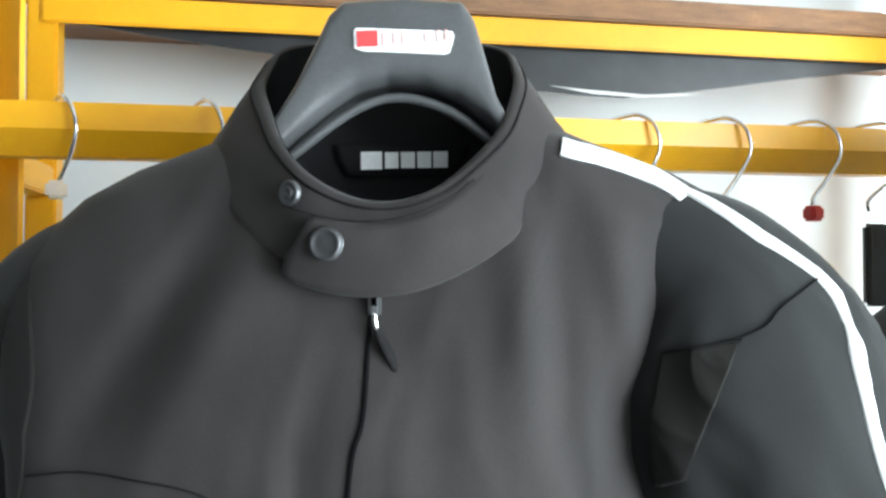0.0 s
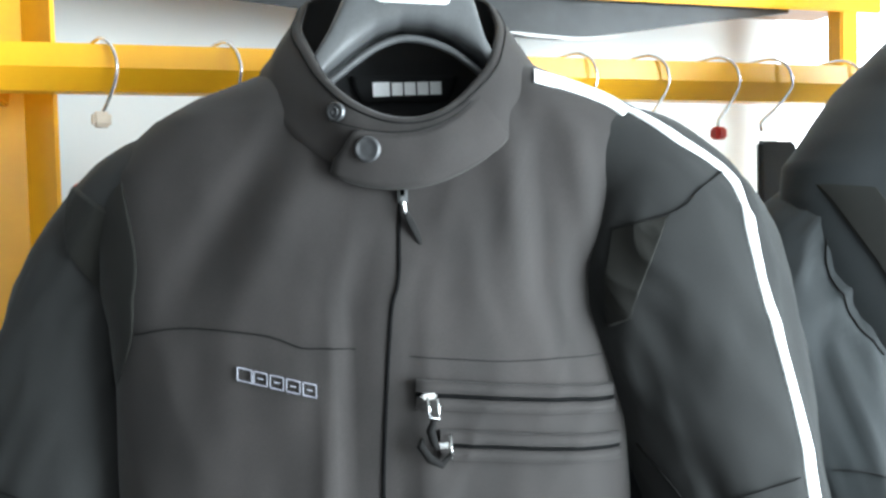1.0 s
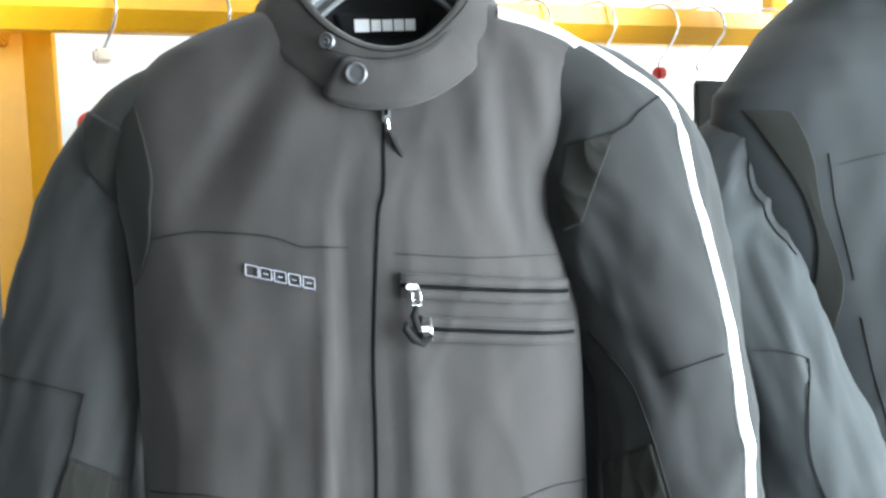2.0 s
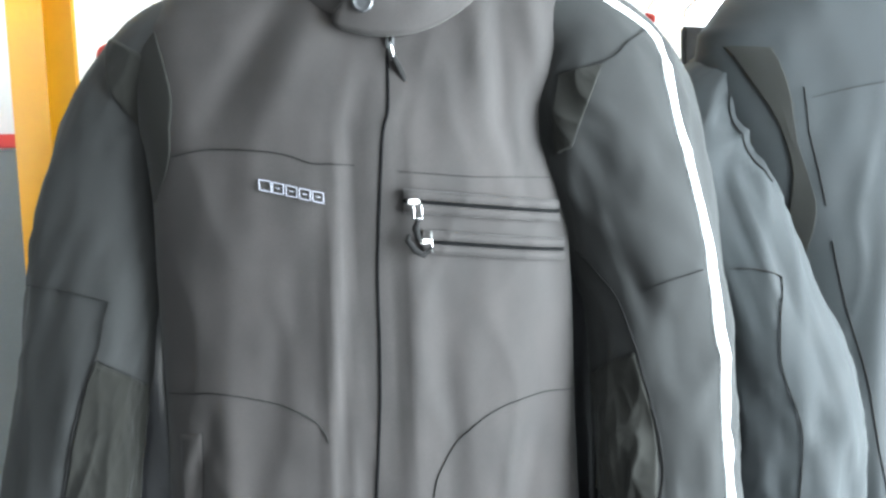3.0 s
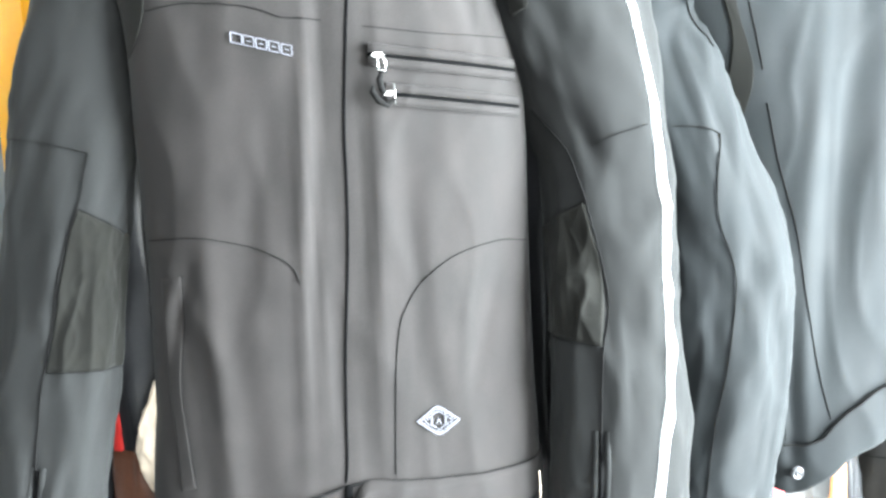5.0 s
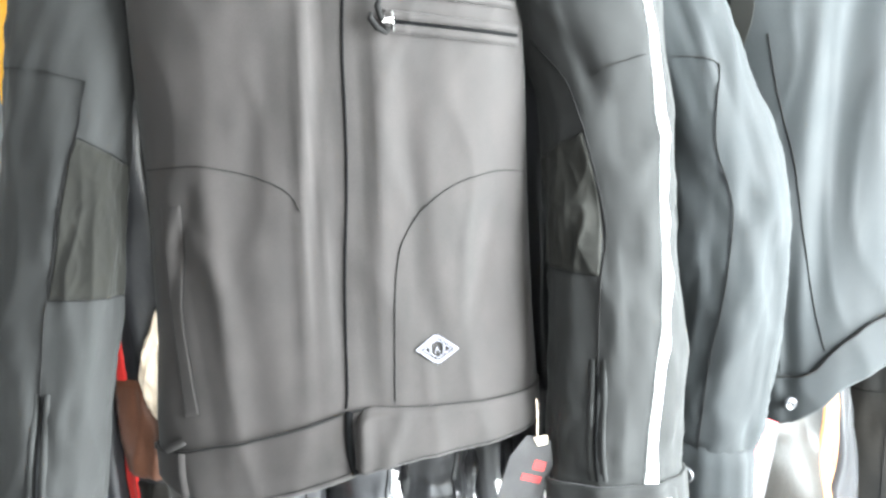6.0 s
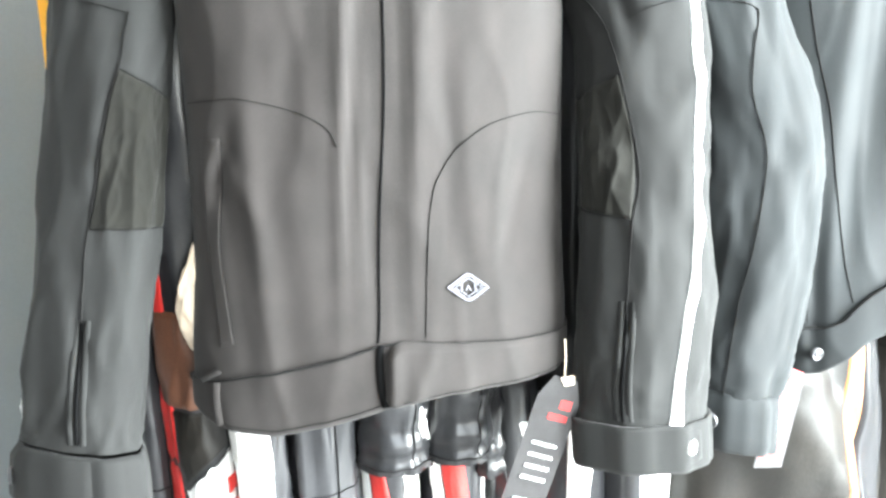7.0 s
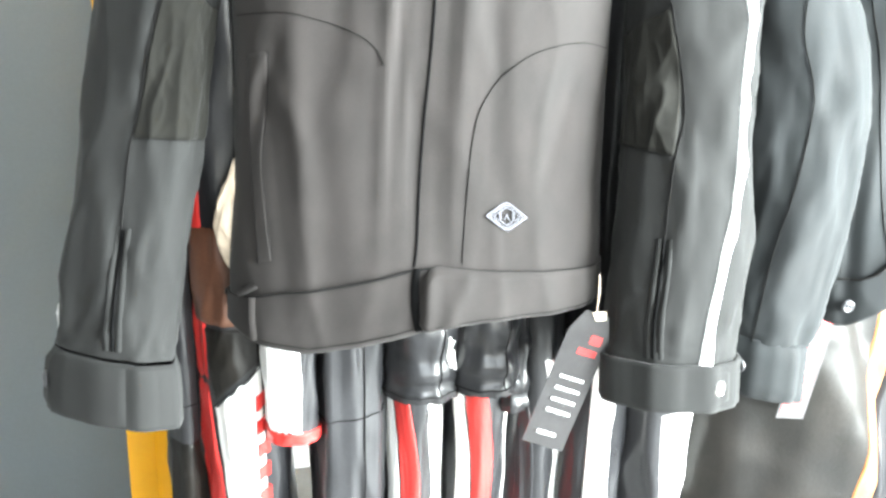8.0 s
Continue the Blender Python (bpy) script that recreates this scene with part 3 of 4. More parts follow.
for i in range(121):
    x = -0.165 + 0.25 * i / 120
    zt, zb = (np.interp(x, [p[0] for p in tb], [p[1] for p in tb]) for tb in (TOP, LOW))
    cz, hz = (zt + zb) / 2, (zt - zb) / 2
    rings.append([Vector((x, 0.584 - 0.028 * se(math.cos(q), 0.45), cz + hz * se(math.sin(q), 0.45))) for q in (2 * math.pi * k / 48 for k in range(48))])
loft("hanger_body", rings, plastic, hanger, caps=(True, True))
RIM = [(-0.115, 1.566), (-0.098, 1.578), (-0.078, 1.594), (-0.057, 1.608), (-0.036, 1.615), (-0.014, 1.613), (0.008, 1.604), (0.028, 1.589), (0.045, 1.574)]
tube("hanger_rib", [(*(lambda q: (q[0], 0.572, q[1]))(spline(RIM, i / 30)),) for i in range(31)], 0.0034, plastic, hanger)
st = [(-0.056, 1.6572), (0.006, 1.6550), (0.0075, 1.6520), (0.0045, 1.6415), (0.001, 1.6400), (-0.052, 1.6422), (-0.0575, 1.6440), (-0.0580, 1.6550)]
sticker = prism("sticker", st, 0.5562, 0.5548, white_print, hanger, label="white sticker with red blocks")
bar_row("sticker_block", [(0, 0.0135, 0, 1)], (-0.0555, 0.5546, 1.6445), 0.0105, (0, -2.5, 0), red_print, sticker)
bar_row("sticker_bar", [(0.0165, 0.019, 0, 0.9), (0.0235, 0.0255, 0.1, 0.9), (0.029, 0.031, 0.1, 0.9), (0.044, 0.046, 0.2, 0.8), (0.052, 0.0535, 0.15, 0.9), (0.057, 0.0585, 0.15, 0.9)], (-0.0555, 0.5546, 1.6439), 0.0105, (0, -2.5, 0), pink_print, sticker)
tube("hook", [(-0.025, 0.585, 1.68), (-0.025, 0.585, 1.77), (-0.018, 0.59, 1.80), (-0.005, 0.60, 1.825), (-0.005, 0.625, 1.842), (-0.005, 0.65, 1.835), (-0.005, 0.655, 1.81)], 0.0025, steel, hanger)

# ---- first jacket: zip, seams, pockets ----
ZIP = [(-0.003, 1.488), (0.003, 1.455), (0.0120, 1.41), (0.0085, 1.385), (0.003, 1.32), (-0.001, 1.25), (-0.0015, 1.18), (-0.0037, 1.11), (-0.0115, 1.0), (-0.0166, 0.89), (-0.020, 0.862)]


def zip_x(z):
    return np.interp(-z, [-p[1] for p in ZIP], [p[0] for p in ZIP])


zipper = ribbon("zipper", torso_line(torso, ZIP, 90, 0.0010), 0.0030, (0, -1, 0), zip_black, jacket, 0.0003, "closed black front zip")
p0 = torso.front(0.0, 1.480, 0.004)
slider = box("zip_slider", (0.008, 0.006, 0.018), p0, plastic, jacket, 0.0022, "dark metal zip slider")
box("slider_bridge", (0.003, 0.003, 0.010), p0 + Vector((0, -0.0045, 0.002)), steel, slider, 0.0015)
tube("pull_ring", [p0 + Vector(v) for v in ((0, -0.006, -0.006), (0.001, -0.008, -0.012), (0.002, -0.007, -0.016))], 0.0018, steel, slider)
tube("zip_pull", [p0 + Vector(v) for v in ((0.002, -0.006, -0.014), (0.006, -0.006, -0.024), (0.012, -0.005, -0.036), (0.017, -0.004, -0.045))], [0.0028, 0.0042, 0.0040, 0.0032], seam_mat, slider, label="black cord zip pull", flat=0.6)

torso_seam("yoke_seam", torso, [(-0.197, 1.372), (-0.16, 1.378), (-0.119, 1.376), (-0.085, 1.371), (-0.062, 1.362), (-0.045, 1.361), (-0.02, 1.359)], seam_mat, jacket, 0.003, 40, 0.0006, 0.0014)
torso_seam("yoke_seam", torso, [(0.022, 1.352), (0.06, 1.348), (0.10, 1.344), (0.15, 1.342), (0.192, 1.340)], seam_mat, jacket, 0.0022, 40, 0.0004, 0.0008)


def pocket_zip(z0, z1, x0, x1):
    welt_up = [(x0, z0 + 0.006), ((x0 + x1) / 2, (z0 + z1) / 2 + 0.006), (x1, z1 + 0.006)]
    torso_seam("pocket_welt", torso, welt_up, cloth, jacket, 0.010, 60, 0.0046, 0.0034)
    torso_seam("pocket_welt", torso, [(x, z - 0.0135) for x, z in welt_up], cloth, jacket, 0.010, 60, 0.0042, 0.0030)
    torso_seam("pocket_zip", torso, [(x, z - 0.0068) for x, z in welt_up], zip_black, jacket, 0.0036, 60, 0.0040, 0.0006)


pocket_zip(1.3240, 1.3045, 0.026, 0.198)
pocket_zip(1.2830, 1.2640, 0.044, 0.202)
for x, z in ((0.036, 1.3220), (0.046, 1.2825)):
    p = torso.front(x, z, 0.007)
    sl = box("pocket_zip_slider", (0.012, 0.004, 0.0048), p, steel, jacket, 0.0016, "chrome pocket zip slider")
    if x < 0.04:
        for dx in (-0.0015, 0.006):
            tube("pull_frame", [p + Vector((dx, -0.003, -0.001)), p + Vector((dx + 0.001, -0.005, -0.010)), p + Vector((dx + 0.0015, -0.004, -0.018))], 0.0009, steel, sl)
        tube("pull_bar", [p + Vector((-0.001, -0.004, -0.016)), p + Vector((0.008, -0.004, -0.017))], 0.0012, steel, sl)
        tube("cord_pull", [p + Vector(v) for v in ((0.003, -0.004, -0.017), (0.000, -0.006, -0.026), (0.003, -0.006, -0.036), (0.006, -0.005, -0.040))], [0.002, 0.0036, 0.0032, 0.002], seam_mat, sl)
    else:
        tube("pull_frame", [p + Vector((0.006, -0.003, 0.010)), p + Vector((0.006, -0.004, -0.002)), p + Vector((0.007, -0.003, -0.012))], 0.0011, steel, sl)
        tube("cord_pull", [p + Vector(v) for v in ((0.006, -0.004, -0.006), (-0.002, -0.008, -0.013), (-0.011, -0.008, -0.008), (-0.018, -0.006, 0.002), (-0.016, -0.006, 0.008))], [0.0018, 0.003, 0.0036, 0.0032, 0.002], seam_mat, sl)

# stitched chest mark and the lozenge badge, as plain shapes
def stitched(name, corners, width, parent, lift=0.0020):
    """A raised line of stitching over the front through corners (x, z)."""
    pts = []
    for (x0, z0), (x1, z1) in zip(corners, corners[1:]):
        pts += [torso.front(x0 + (x1 - x0) * k / 6, z0 + (z1 - z0) * k / 6, lift) for k in range(6)]
    pts.append(torso.front(*corners[-1], lift))
    return ribbon(name, pts, width, (0, -1, 0), thread, parent, 0.0007)


def on_chest(a, b):
    """Along and across the chest mark, which slopes down a little."""
    a *= 1.16
    return (-0.112 + a, 1.3480 - 0.0098 + b * 0.0098 - 0.25 * a)


mark = stitched("chest_mark", [on_chest(0, 0), on_chest(0, 1), on_chest(0.0095, 1), on_chest(0.0095, 0), on_chest(0, 0)], 0.0012, jacket)
mark["label"] = "pale grey embroidered chest mark"
for k in range(1, 5):
    a = 0.0109 * k
    stitched("mark_line", [on_chest(a, 0), on_chest(a, 1), on_chest(a + 0.0088, 1), on_chest(a + 0.0088, 0), on_chest(a, 0)], 0.0011, mark)
    stitched("mark_line", [on_chest(a + 0.0025, 0.5), on_chest(a + 0.0065, 0.5)], 0.0011, mark)

BX, BZ = 0.0888, 0.9105
loz = [(-0.0245, 0.0), (-0.004, 0.0145), (0.0, 0.0155), (0.004, 0.0145), (0.0245, 0.0), (0.004, -0.0145), (0.0, -0.0155), (-0.004, -0.0145), (-0.0245, 0.0)]
badge = stitched("badge", [(BX + x, BZ + z - 0.13 * x) for x, z in loz], 0.0015, jacket)
badge["label"] = "lozenge badge in pale grey stitching"
for shape, w in (([(x * 0.84, z * 0.84) for x, z in loz], 0.0009),
                 ([(-0.0075, -0.005), (-0.0075, 0.0065), (0.0, 0.0105), (0.0075, 0.0065), (0.0075, -0.005), (0.0, -0.0105), (-0.0075, -0.005)], 0.0011),
                 ([(-0.003, -0.004), (0.0, 0.002), (0.003, -0.004)], 0.0012),
                 ([(-0.016, 0.0), (-0.009, 0.005), (-0.009, -0.005), (-0.016, 0.0)], 0.0008), ([(0.016, 0.0), (0.009, 0.005), (0.009, -0.005), (0.016, 0.0)], 0.0008)):
    stitched("badge_line", [(BX + x, BZ + z - 0.13 * x) for x, z in shape], w, badge)

# hip seams
torso_seam("hip_seam", torso, [(-0.217, 1.131), (-0.19, 1.135), (-0.155, 1.1365), (-0.109, 1.126), (-0.081, 1.115), (-0.0644, 1.102), (-0.056, 1.085)], seam_mat, jacket, 0.0026, 50, 0.0005, 0.0012)
torso_seam("hip_seam", torso, [(0.215, 1.103), (0.172, 1.111), (0.119, 1.101), (0.08, 1.0755), (0.058, 1.045), (0.0499, 1.024), (0.044, 0.984), (0.040, 0.92), (0.036, 0.861)], seam_mat, jacket, 0.0028, 70, 0.0006, 0.0014)
torso_patch("side_pocket_welt", torso, ([(-0.206, 1.094), (-0.207, 1.04), (-0.206, 0.98), (-0.203, 0.93), (-0.199, 0.868)], [(-0.181, 1.098), (-0.184, 1.04), (-0.191, 0.98), (-0.188, 0.93), (-0.181, 0.872)]), cloth, jacket, 0.0022, 12, 40)
torso_seam("side_pocket_seam", torso, [(-0.181, 1.098), (-0.184, 1.04), (-0.191, 0.98), (-0.188, 0.93), (-0.181, 0.872)], seam_mat, jacket, 0.0026, 40, 0.0005, 0.001)



def hem_at(x, v, lift):
    """A place on the hem band: v from its lower to its upper edge."""
    lo, hi = hem_at_height(HEM_LOW, x), hem_at_height(HEM_TOP, x)
    z = lo + (hi - lo) * v
    p = torso.front(x, z)
    return Vector((p.x, p.y - 0.0045 - lift, z + torso.slant(x, 0.8)))


def hem_line(name, pts, width, mat, lift, rise=0.0008, parent=None):
    return ribbon(name, [hem_at(*spline(pts, i / 40)[:2], lift) for i in range(41)], width, (0, -1, 0), mat, parent or jacket, rise)


hem_line("hem_seam", [(-0.215, 1.0), (-0.1, 1.0), (0.0, 1.0), (0.1, 1.0), (0.21, 1.0)], 0.0026, seam_mat, 0.0)
hem_line("hem_stitching", [(-0.21, 0.10), (-0.12, 0.10), (-0.02, 0.10)], 0.0010, seam_mat, 0.0, 0.0004)
# waist tab with a rounded end
rows = []
for i in range(40):
    u = i / 39
    row = []
    for j in range(14):
        v = j / 13
        k = 0.22 * max(0, 1 - u / 0.07) ** 2
        rim = i == 0 or j in (0, 13)
        wave = 0.0025 * math.exp(-((u - 0.17) / 0.04) ** 2) * math.cos(2.5 * v)
        row.append(hem_at(-0.012 + 0.222 * u - 0.003 * (1 - v) * (1 - u), -0.05 + k + (1.07 - 2 * k) * v, 0.0005 if rim else 0.009 * (1 - u) ** 2 + 0.003 + wave))
    rows.append(row)
tab = loft("waist_tab", rows, cloth, jacket, wrap=False, label="waist tab with a rounded end")
ribbon("tab_stitching", [hem_at(0.004 + 0.2 * k / 40, 0.07, 0.009 * (0.93 - 0.93 * k / 40) ** 2 + 0.0036) for k in range(41)], 0.0010, (0, -1, 0), seam_mat, tab, 0.0004)
# a black strip draws the shade in the gap at the tab's end
hem_line("tab_gap_shade", [(-0.017, 1.02), (-0.0190, 0.75), (-0.0185, 0.4), (-0.014, 0.05)], 0.009, zip_black, 0.0008, 0.0008)
hem_line("side_tab_loop", [(-0.205, 1.0), (-0.206, 0.5), (-0.204, 0.03)], 0.010, cloth, 0.001, 0.0012)
hem_line("side_tab_loop", [(-0.224, 1.05), (-0.212, 1.16), (-0.200, 1.24)], 0.009, cloth, 0.0015, 0.0014)

# ---- first jacket: sleeves ----
# white stripe: over the shoulder, then down the sleeve
SH = [(0.106, 1.582), (0.117, 1.579), (0.135, 1.575), (0.172, 1.562), (0.197, 1.543), (0.212, 1.527), (0.228, 1.512)]
rows = []
for i in range(40):
    c = spline(SH, i / 39)
    d = (spline(SH, min(1, i / 39 + 0.02)) - spline(SH, max(0, i / 39 - 0.02)))
    d = d / np.linalg.norm(d)
    row = []
    for k in (-0.5, -0.45, -0.15, 0.15, 0.45, 0.5):
        x, z = c[0] - d[1] * 0.0165 * k, c[1] + d[0] * 0.0165 * k
        row.append(torso.front(x - 0.0, z, 0.0028 if abs(k) < 0.5 else 0.0))
    rows.append(row)
thick(loft("shoulder_stripe", rows, reflect, jacket, wrap=False, label="white reflective stripe"), 0.001)


def sleeve_stripe(sl, pts, width, parent):
    """A tape along (z, degrees), its width given at the top and at the cuff."""
    q = [(sl.find(z), d) for z, d in pts]
    rows = []
    for i in range(100):
        t = i / 99
        s, deg = spline(q, t)
        w = math.degrees((width[0] + (width[1] - width[0]) * t ** 3) / spline(sl.keys, s)[3])
        rows.append([sl.at(s, deg + w * k, 0.0016 if abs(k) < 0.5 else -0.001) for k in (-0.5, -0.46, -0.15, 0.15, 0.46, 0.5)])
    return loft("sleeve_stripe", rows, reflect, parent, wrap=False, label="white reflective stripe")


sleeve_stripe(sleeve_r, [(1.523, 80), (1.518, 62), (1.51, 47), (1.50, 38), (1.489, 36), (1.476, 40), (1.464, 44), (1.452, 44), (1.435, 37), (1.405, 31), (1.355, 27), (1.30, 27), (1.245, 25), (1.186, 25.5), (1.104, 26), (1.03, 28), (0.95, 27), (0.90, 22), (0.848, 17), (0.74, 12)], (0.0112, 0.0140), jacket)
sleeve_stripe(sleeve_l, [(1.30, 92), (1.1, 90), (0.924, 89), (0.80, 84), (0.742, 80)], (0.0135, 0.0165), jacket)

torso_patch("shoulder_panel", torso, ([(-0.260, 1.492), (-0.252, 1.459), (-0.244, 1.43), (-0.231, 1.395), (-0.225, 1.355), (-0.2215, 1.322)], [(-0.237, 1.5005), (-0.214, 1.459), (-0.199, 1.424), (-0.196, 1.388), (-0.203, 1.356), (-0.220, 1.324)]), suede, jacket, label="dark olive stretch panel at the shoulder")
sleeve_patch("shoulder_panel", sleeve_l, [(1.484, -85), (1.466, 72), (1.400, -24), (1.36, -85)], suede, jacket, label="dark olive stretch panel at the shoulder")
sleeve_patch("shoulder_panel", sleeve_r, [(1.463, -36), (1.452, -4), (1.382, -42), (1.378, -60)], suede, jacket, label="dark stretch panel at the shoulder")
sleeve_patch("elbow_panel", sleeve_l, [(1.145, -88), (1.171, -28), (0.985, -12), (0.994, -98)], suede, jacket, label="dark olive stretch panel at the elbow")
sleeve_patch("elbow_panel", sleeve_r, [(1.123, -92), (1.147, -38), (0.975, -29), (0.994, -96)], suede, jacket, bow=7, label="dark olive stretch panel at the elbow")


def sleeve_seam(sl, pts, parent, width=0.0020, n=40, lift=0.0012, mat=None, name="sleeve_seam"):
    """pts: (z, degrees)."""
    q = [(sl.find(z), d) for z, d in pts]
    line, nrm = [], []
    for i in range(n):
        s, d = spline(q, i / (n - 1))
        line.append(sl.at(s, d, lift))
        nrm.append((sl.at(s, d, 0.1) - sl.at(s, d, 0.0)).normalized())
    return ribbon(name, line, width * (0.4 if mat is None else 1), nrm, mat or seam_mat, parent, 0.0008)


sleeve_seam(sleeve_l, [(1.229, 60), (1.229, 10), (1.225, -26)], jacket)
sleeve_seam(sleeve_l, [(1.225, -26), (1.20, -27), (1.171, -28), (1.09, -20), (0.985, -12), (0.94, -12), (0.880, -14)], jacket)
sleeve_seam(sleeve_l, [(1.171, -28), (1.16, -55), (1.145, -88)], jacket)
sleeve_seam(sleeve_l, [(0.985, -12), (0.99, -50), (0.994, -98)], jacket)
sleeve_seam(sleeve_r, [(1.463, 41), (1.459, 15), (1.453, 3), (1.454, -10), (1.463, -36)], jacket)
sleeve_seam(sleeve_r, [(1.452, -4), (1.424, -24), (1.40, -34), (1.382, -42)], jacket)
sleeve_seam(sleeve_r, [(1.277, -77), (1.233, -57), (1.183, -44), (1.123, -32), (1.065, -25), (1.021, -22), (0.975, -28), (0.92, -33), (0.871, -35)], jacket, 0.0034)
sleeve_seam(sleeve_r, [(1.226, 16), (1.221, -8), (1.214, -26)], jacket, 0.0018)
sleeve_seam(sleeve_r, [(1.147, -38), (1.134, -58), (1.123, -90)], jacket)
sleeve_seam(sleeve_r, [(0.975, -29), (0.983, -60), (0.993, -92)], jacket)
for sl, d in ((sleeve_l, -15), (sleeve_r, -35)):
    sleeve_seam(sl, [(0.883, d), (0.82, d - 0.5 if d > -20 else d + 3), (0.749, d - 4 if d > -20 else d + 7)], jacket, 0.0036, 30, 0.0012, zip_black, "cuff_zip")
    for k in (6, -6):
        sleeve_seam(sl, [(0.886, d + k), (0.82, (d - 0.5 if d > -20 else d + 3) + k), (0.749, (d - 4 if d > -20 else d + 7) + k)], jacket, 0.007, 30, 0.0004, cloth_shaded, "cuff_zip_welt")


def make_cuff(sl, drop, outward_deg, mat, parent, snap_mat, flare=1.06, height=0.072, top=0.012):
    """A band at the sleeve's end with a tab and a snap on it."""
    n = 72
    end = [sl.at(1.0, 360 * k / n) for k in range(n)]
    c = sum(end, Vector()) / n
    rows = []
    for i in range(12):
        v = i / 11
        rows.append([c + (p - c) * (1.02 + (flare - 0.97) * v ** 0.4 + 0.004 * noise.noise((k * 0.2, v * 2, c.x))) + Vector((0, 0, top - height * v)) + Vector(drop) * v for k, p in enumerate(end)])
    cuff = thick(loft("cuff", rows, mat, parent), 0.004, -1)
    inner = [[c + (p - c) * 0.97 + Vector((0, 0, top - 0.002 - height * 0.9 * v)) + Vector(drop) * v for p in end] for v in (0, 0.5, 1)]
    loft("cuff_lining", inner, lining, cuff)
    # tab: from the front round to the outside
    a0 = outward_deg - 75
    tabrows = []
    for i in range(24):
        u = i / 23
        deg = a0 + 95 * u
        k = (deg % 360) / 360 * n
        p = end[int(k) % n].lerp(end[(int(k) + 1) % n], k - int(k))
        row = []
        for j in range(8):
            v = j / 7
            cut = 0.18 * max(0, (u - 0.9) / 0.1) ** 2
            vv = 0.06 + cut + (0.90 - 2 * cut) * v
            g = 1.02 + (flare - 0.97) * vv ** 0.4 + (0.0 if i in (0, 23) or j in (0, 7) else 0.045 + 0.03 * u)
            row.append(c + (p - c) * g + Vector((0, 0, top - height * vv)) + Vector(drop) * vv)
        tabrows.append(row)
    t = loft("cuff_tab", tabrows, mat, cuff, wrap=False)
    deg = a0 + 78
    p = end[int((deg % 360) / 360 * n)]
    at = c + (p - c) * (flare + 0.11) + Vector((0, 0, top - height * 0.5)) + Vector(drop) * 0.5
    d = (p - c)
    d.z = 0
    snap_cap("snap", at, d.normalized(), 0.0105, snap_mat, t, "round metal snap cap")
    return cuff


make_cuff(sleeve_l, (-0.004, -0.006, -0.012), 44, cloth_shaded, jacket, gunmetal, 1.10, 0.066, -0.004)
make_cuff(sleeve_r, (0.004, -0.004, 0.0), 22, cloth_shaded, jacket, steel, 0.975, 0.060, 0.003)


# ---- swing tags ----
def swing_tag(at, lean, turn, parts, label, cord):
    tag = tagged(empty("swing_tag", at), label, "price tag")
    m = Matrix.Translation(at) @ pose(0, 0, 0, *turn) @ pose(0, 0, 0, 0, lean, 0)
    w, h = 0.027, 0.19
    outline = [(-w * 0.55, 0), (w * 0.55, 0), (w, -0.03), (w, -h), (-w, -h), (-w, -0.03)]
    face = prism("tag_card", outline, 0, -0.0012, card, tag, m=m)
    for k, (a, b, c, d, mat) in enumerate(parts):
        prism("tag_print", [(a, c), (b, c), (b, d), (a, d)], -0.0013, -0.0018 - 0.0004 * k, mat, face, m=m)
    tube("tag_cord", cord, 0.0008, cream, tag)
    return tag


swing_tag((0.144, 0.475, 0.797), 17, (0, 0, -8), [(0.004, 0.018, -0.040, -0.028, red_print), (-0.006, 0.018, -0.056, -0.048, red_print)] + [(-0.014, 0.017, -0.092 - 0.016 * k, -0.0885 - 0.016 * k, white_print) for k in range(4)] + [(-0.014, 0.010, -0.172, -0.1685, white_print)],
          "glossy black swing tag with red mark and white bars on cord", [(0.139, 0.468, 0.850), (0.1385, 0.462, 0.83), (0.138, 0.462, 0.81), (0.141, 0.470, 0.802), (0.144, 0.474, 0.794)])
prism("tag_eyelet", [(0.137, 0.799), (0.154, 0.800), (0.154, 0.789), (0.142, 0.788)], 0.4735, 0.472, cream, bpy.data.objects["swing_tag"])

# ---- second jacket ----
jacket_two = tagged(empty("motorcycle_jacket", (0.61, 0.61, 0.73)), "blue-black softshell motorcycle jacket with olive shoulder panel", "jacket")
W2 = [(1.69, 0.120), (1.66, 0.155), (1.631, 0.188), (1.60, 0.224), (1.574, 0.252), (1.55, 0.276), (1.523, 0.300), (1.49, 0.300), (1.45, 0.285), (1.40, 0.262), (1.33, 0.235), (1.25, 0.205), (1.10, 0.178), (0.95, 0.160), (0.86, 0.150), (0.74, 0.148)]
C2 = [(-0.10, 1.2, 0.02, 0.25, 0.05, 0.006), (-0.06, 1.15, 0.02, 0.3, 0.08, -0.005), (0.0, 1.2, 0.03, 0.3, 0.0, 0.006), (-0.13, 0.95, 0.012, 0.1, 0.0, 0.008), (-0.11, 0.93, 0.010, 0.12, 0.0, -0.008)]
torso_two = Torso(0.612, 0.025, -0.02, W2, F1, 0.165, C2, 0.30)
L2 = [(0.455, 0.650, 1.480, 0.030, 0.035), (0.392, 0.650, 1.452, 0.046, 0.050), (0.346, 0.640, 1.39, 0.064, 0.060), (0.346, 0.612, 1.31, 0.066, 0.066), (0.374, 0.575, 1.20, 0.068, 0.070), (0.404, 0.556, 1.09, 0.079, 0.070), (0.413, 0.550, 0.99, 0.082, 0.068), (0.411, 0.542, 0.89, 0.077, 0.062), (0.400, 0.535, 0.79, 0.068, 0.058), (0.392, 0.532, 0.735, 0.062, 0.056)]
R2 = [(2 * 0.622 - x, y, z, a, b) for x, y, z, a, b in L2]
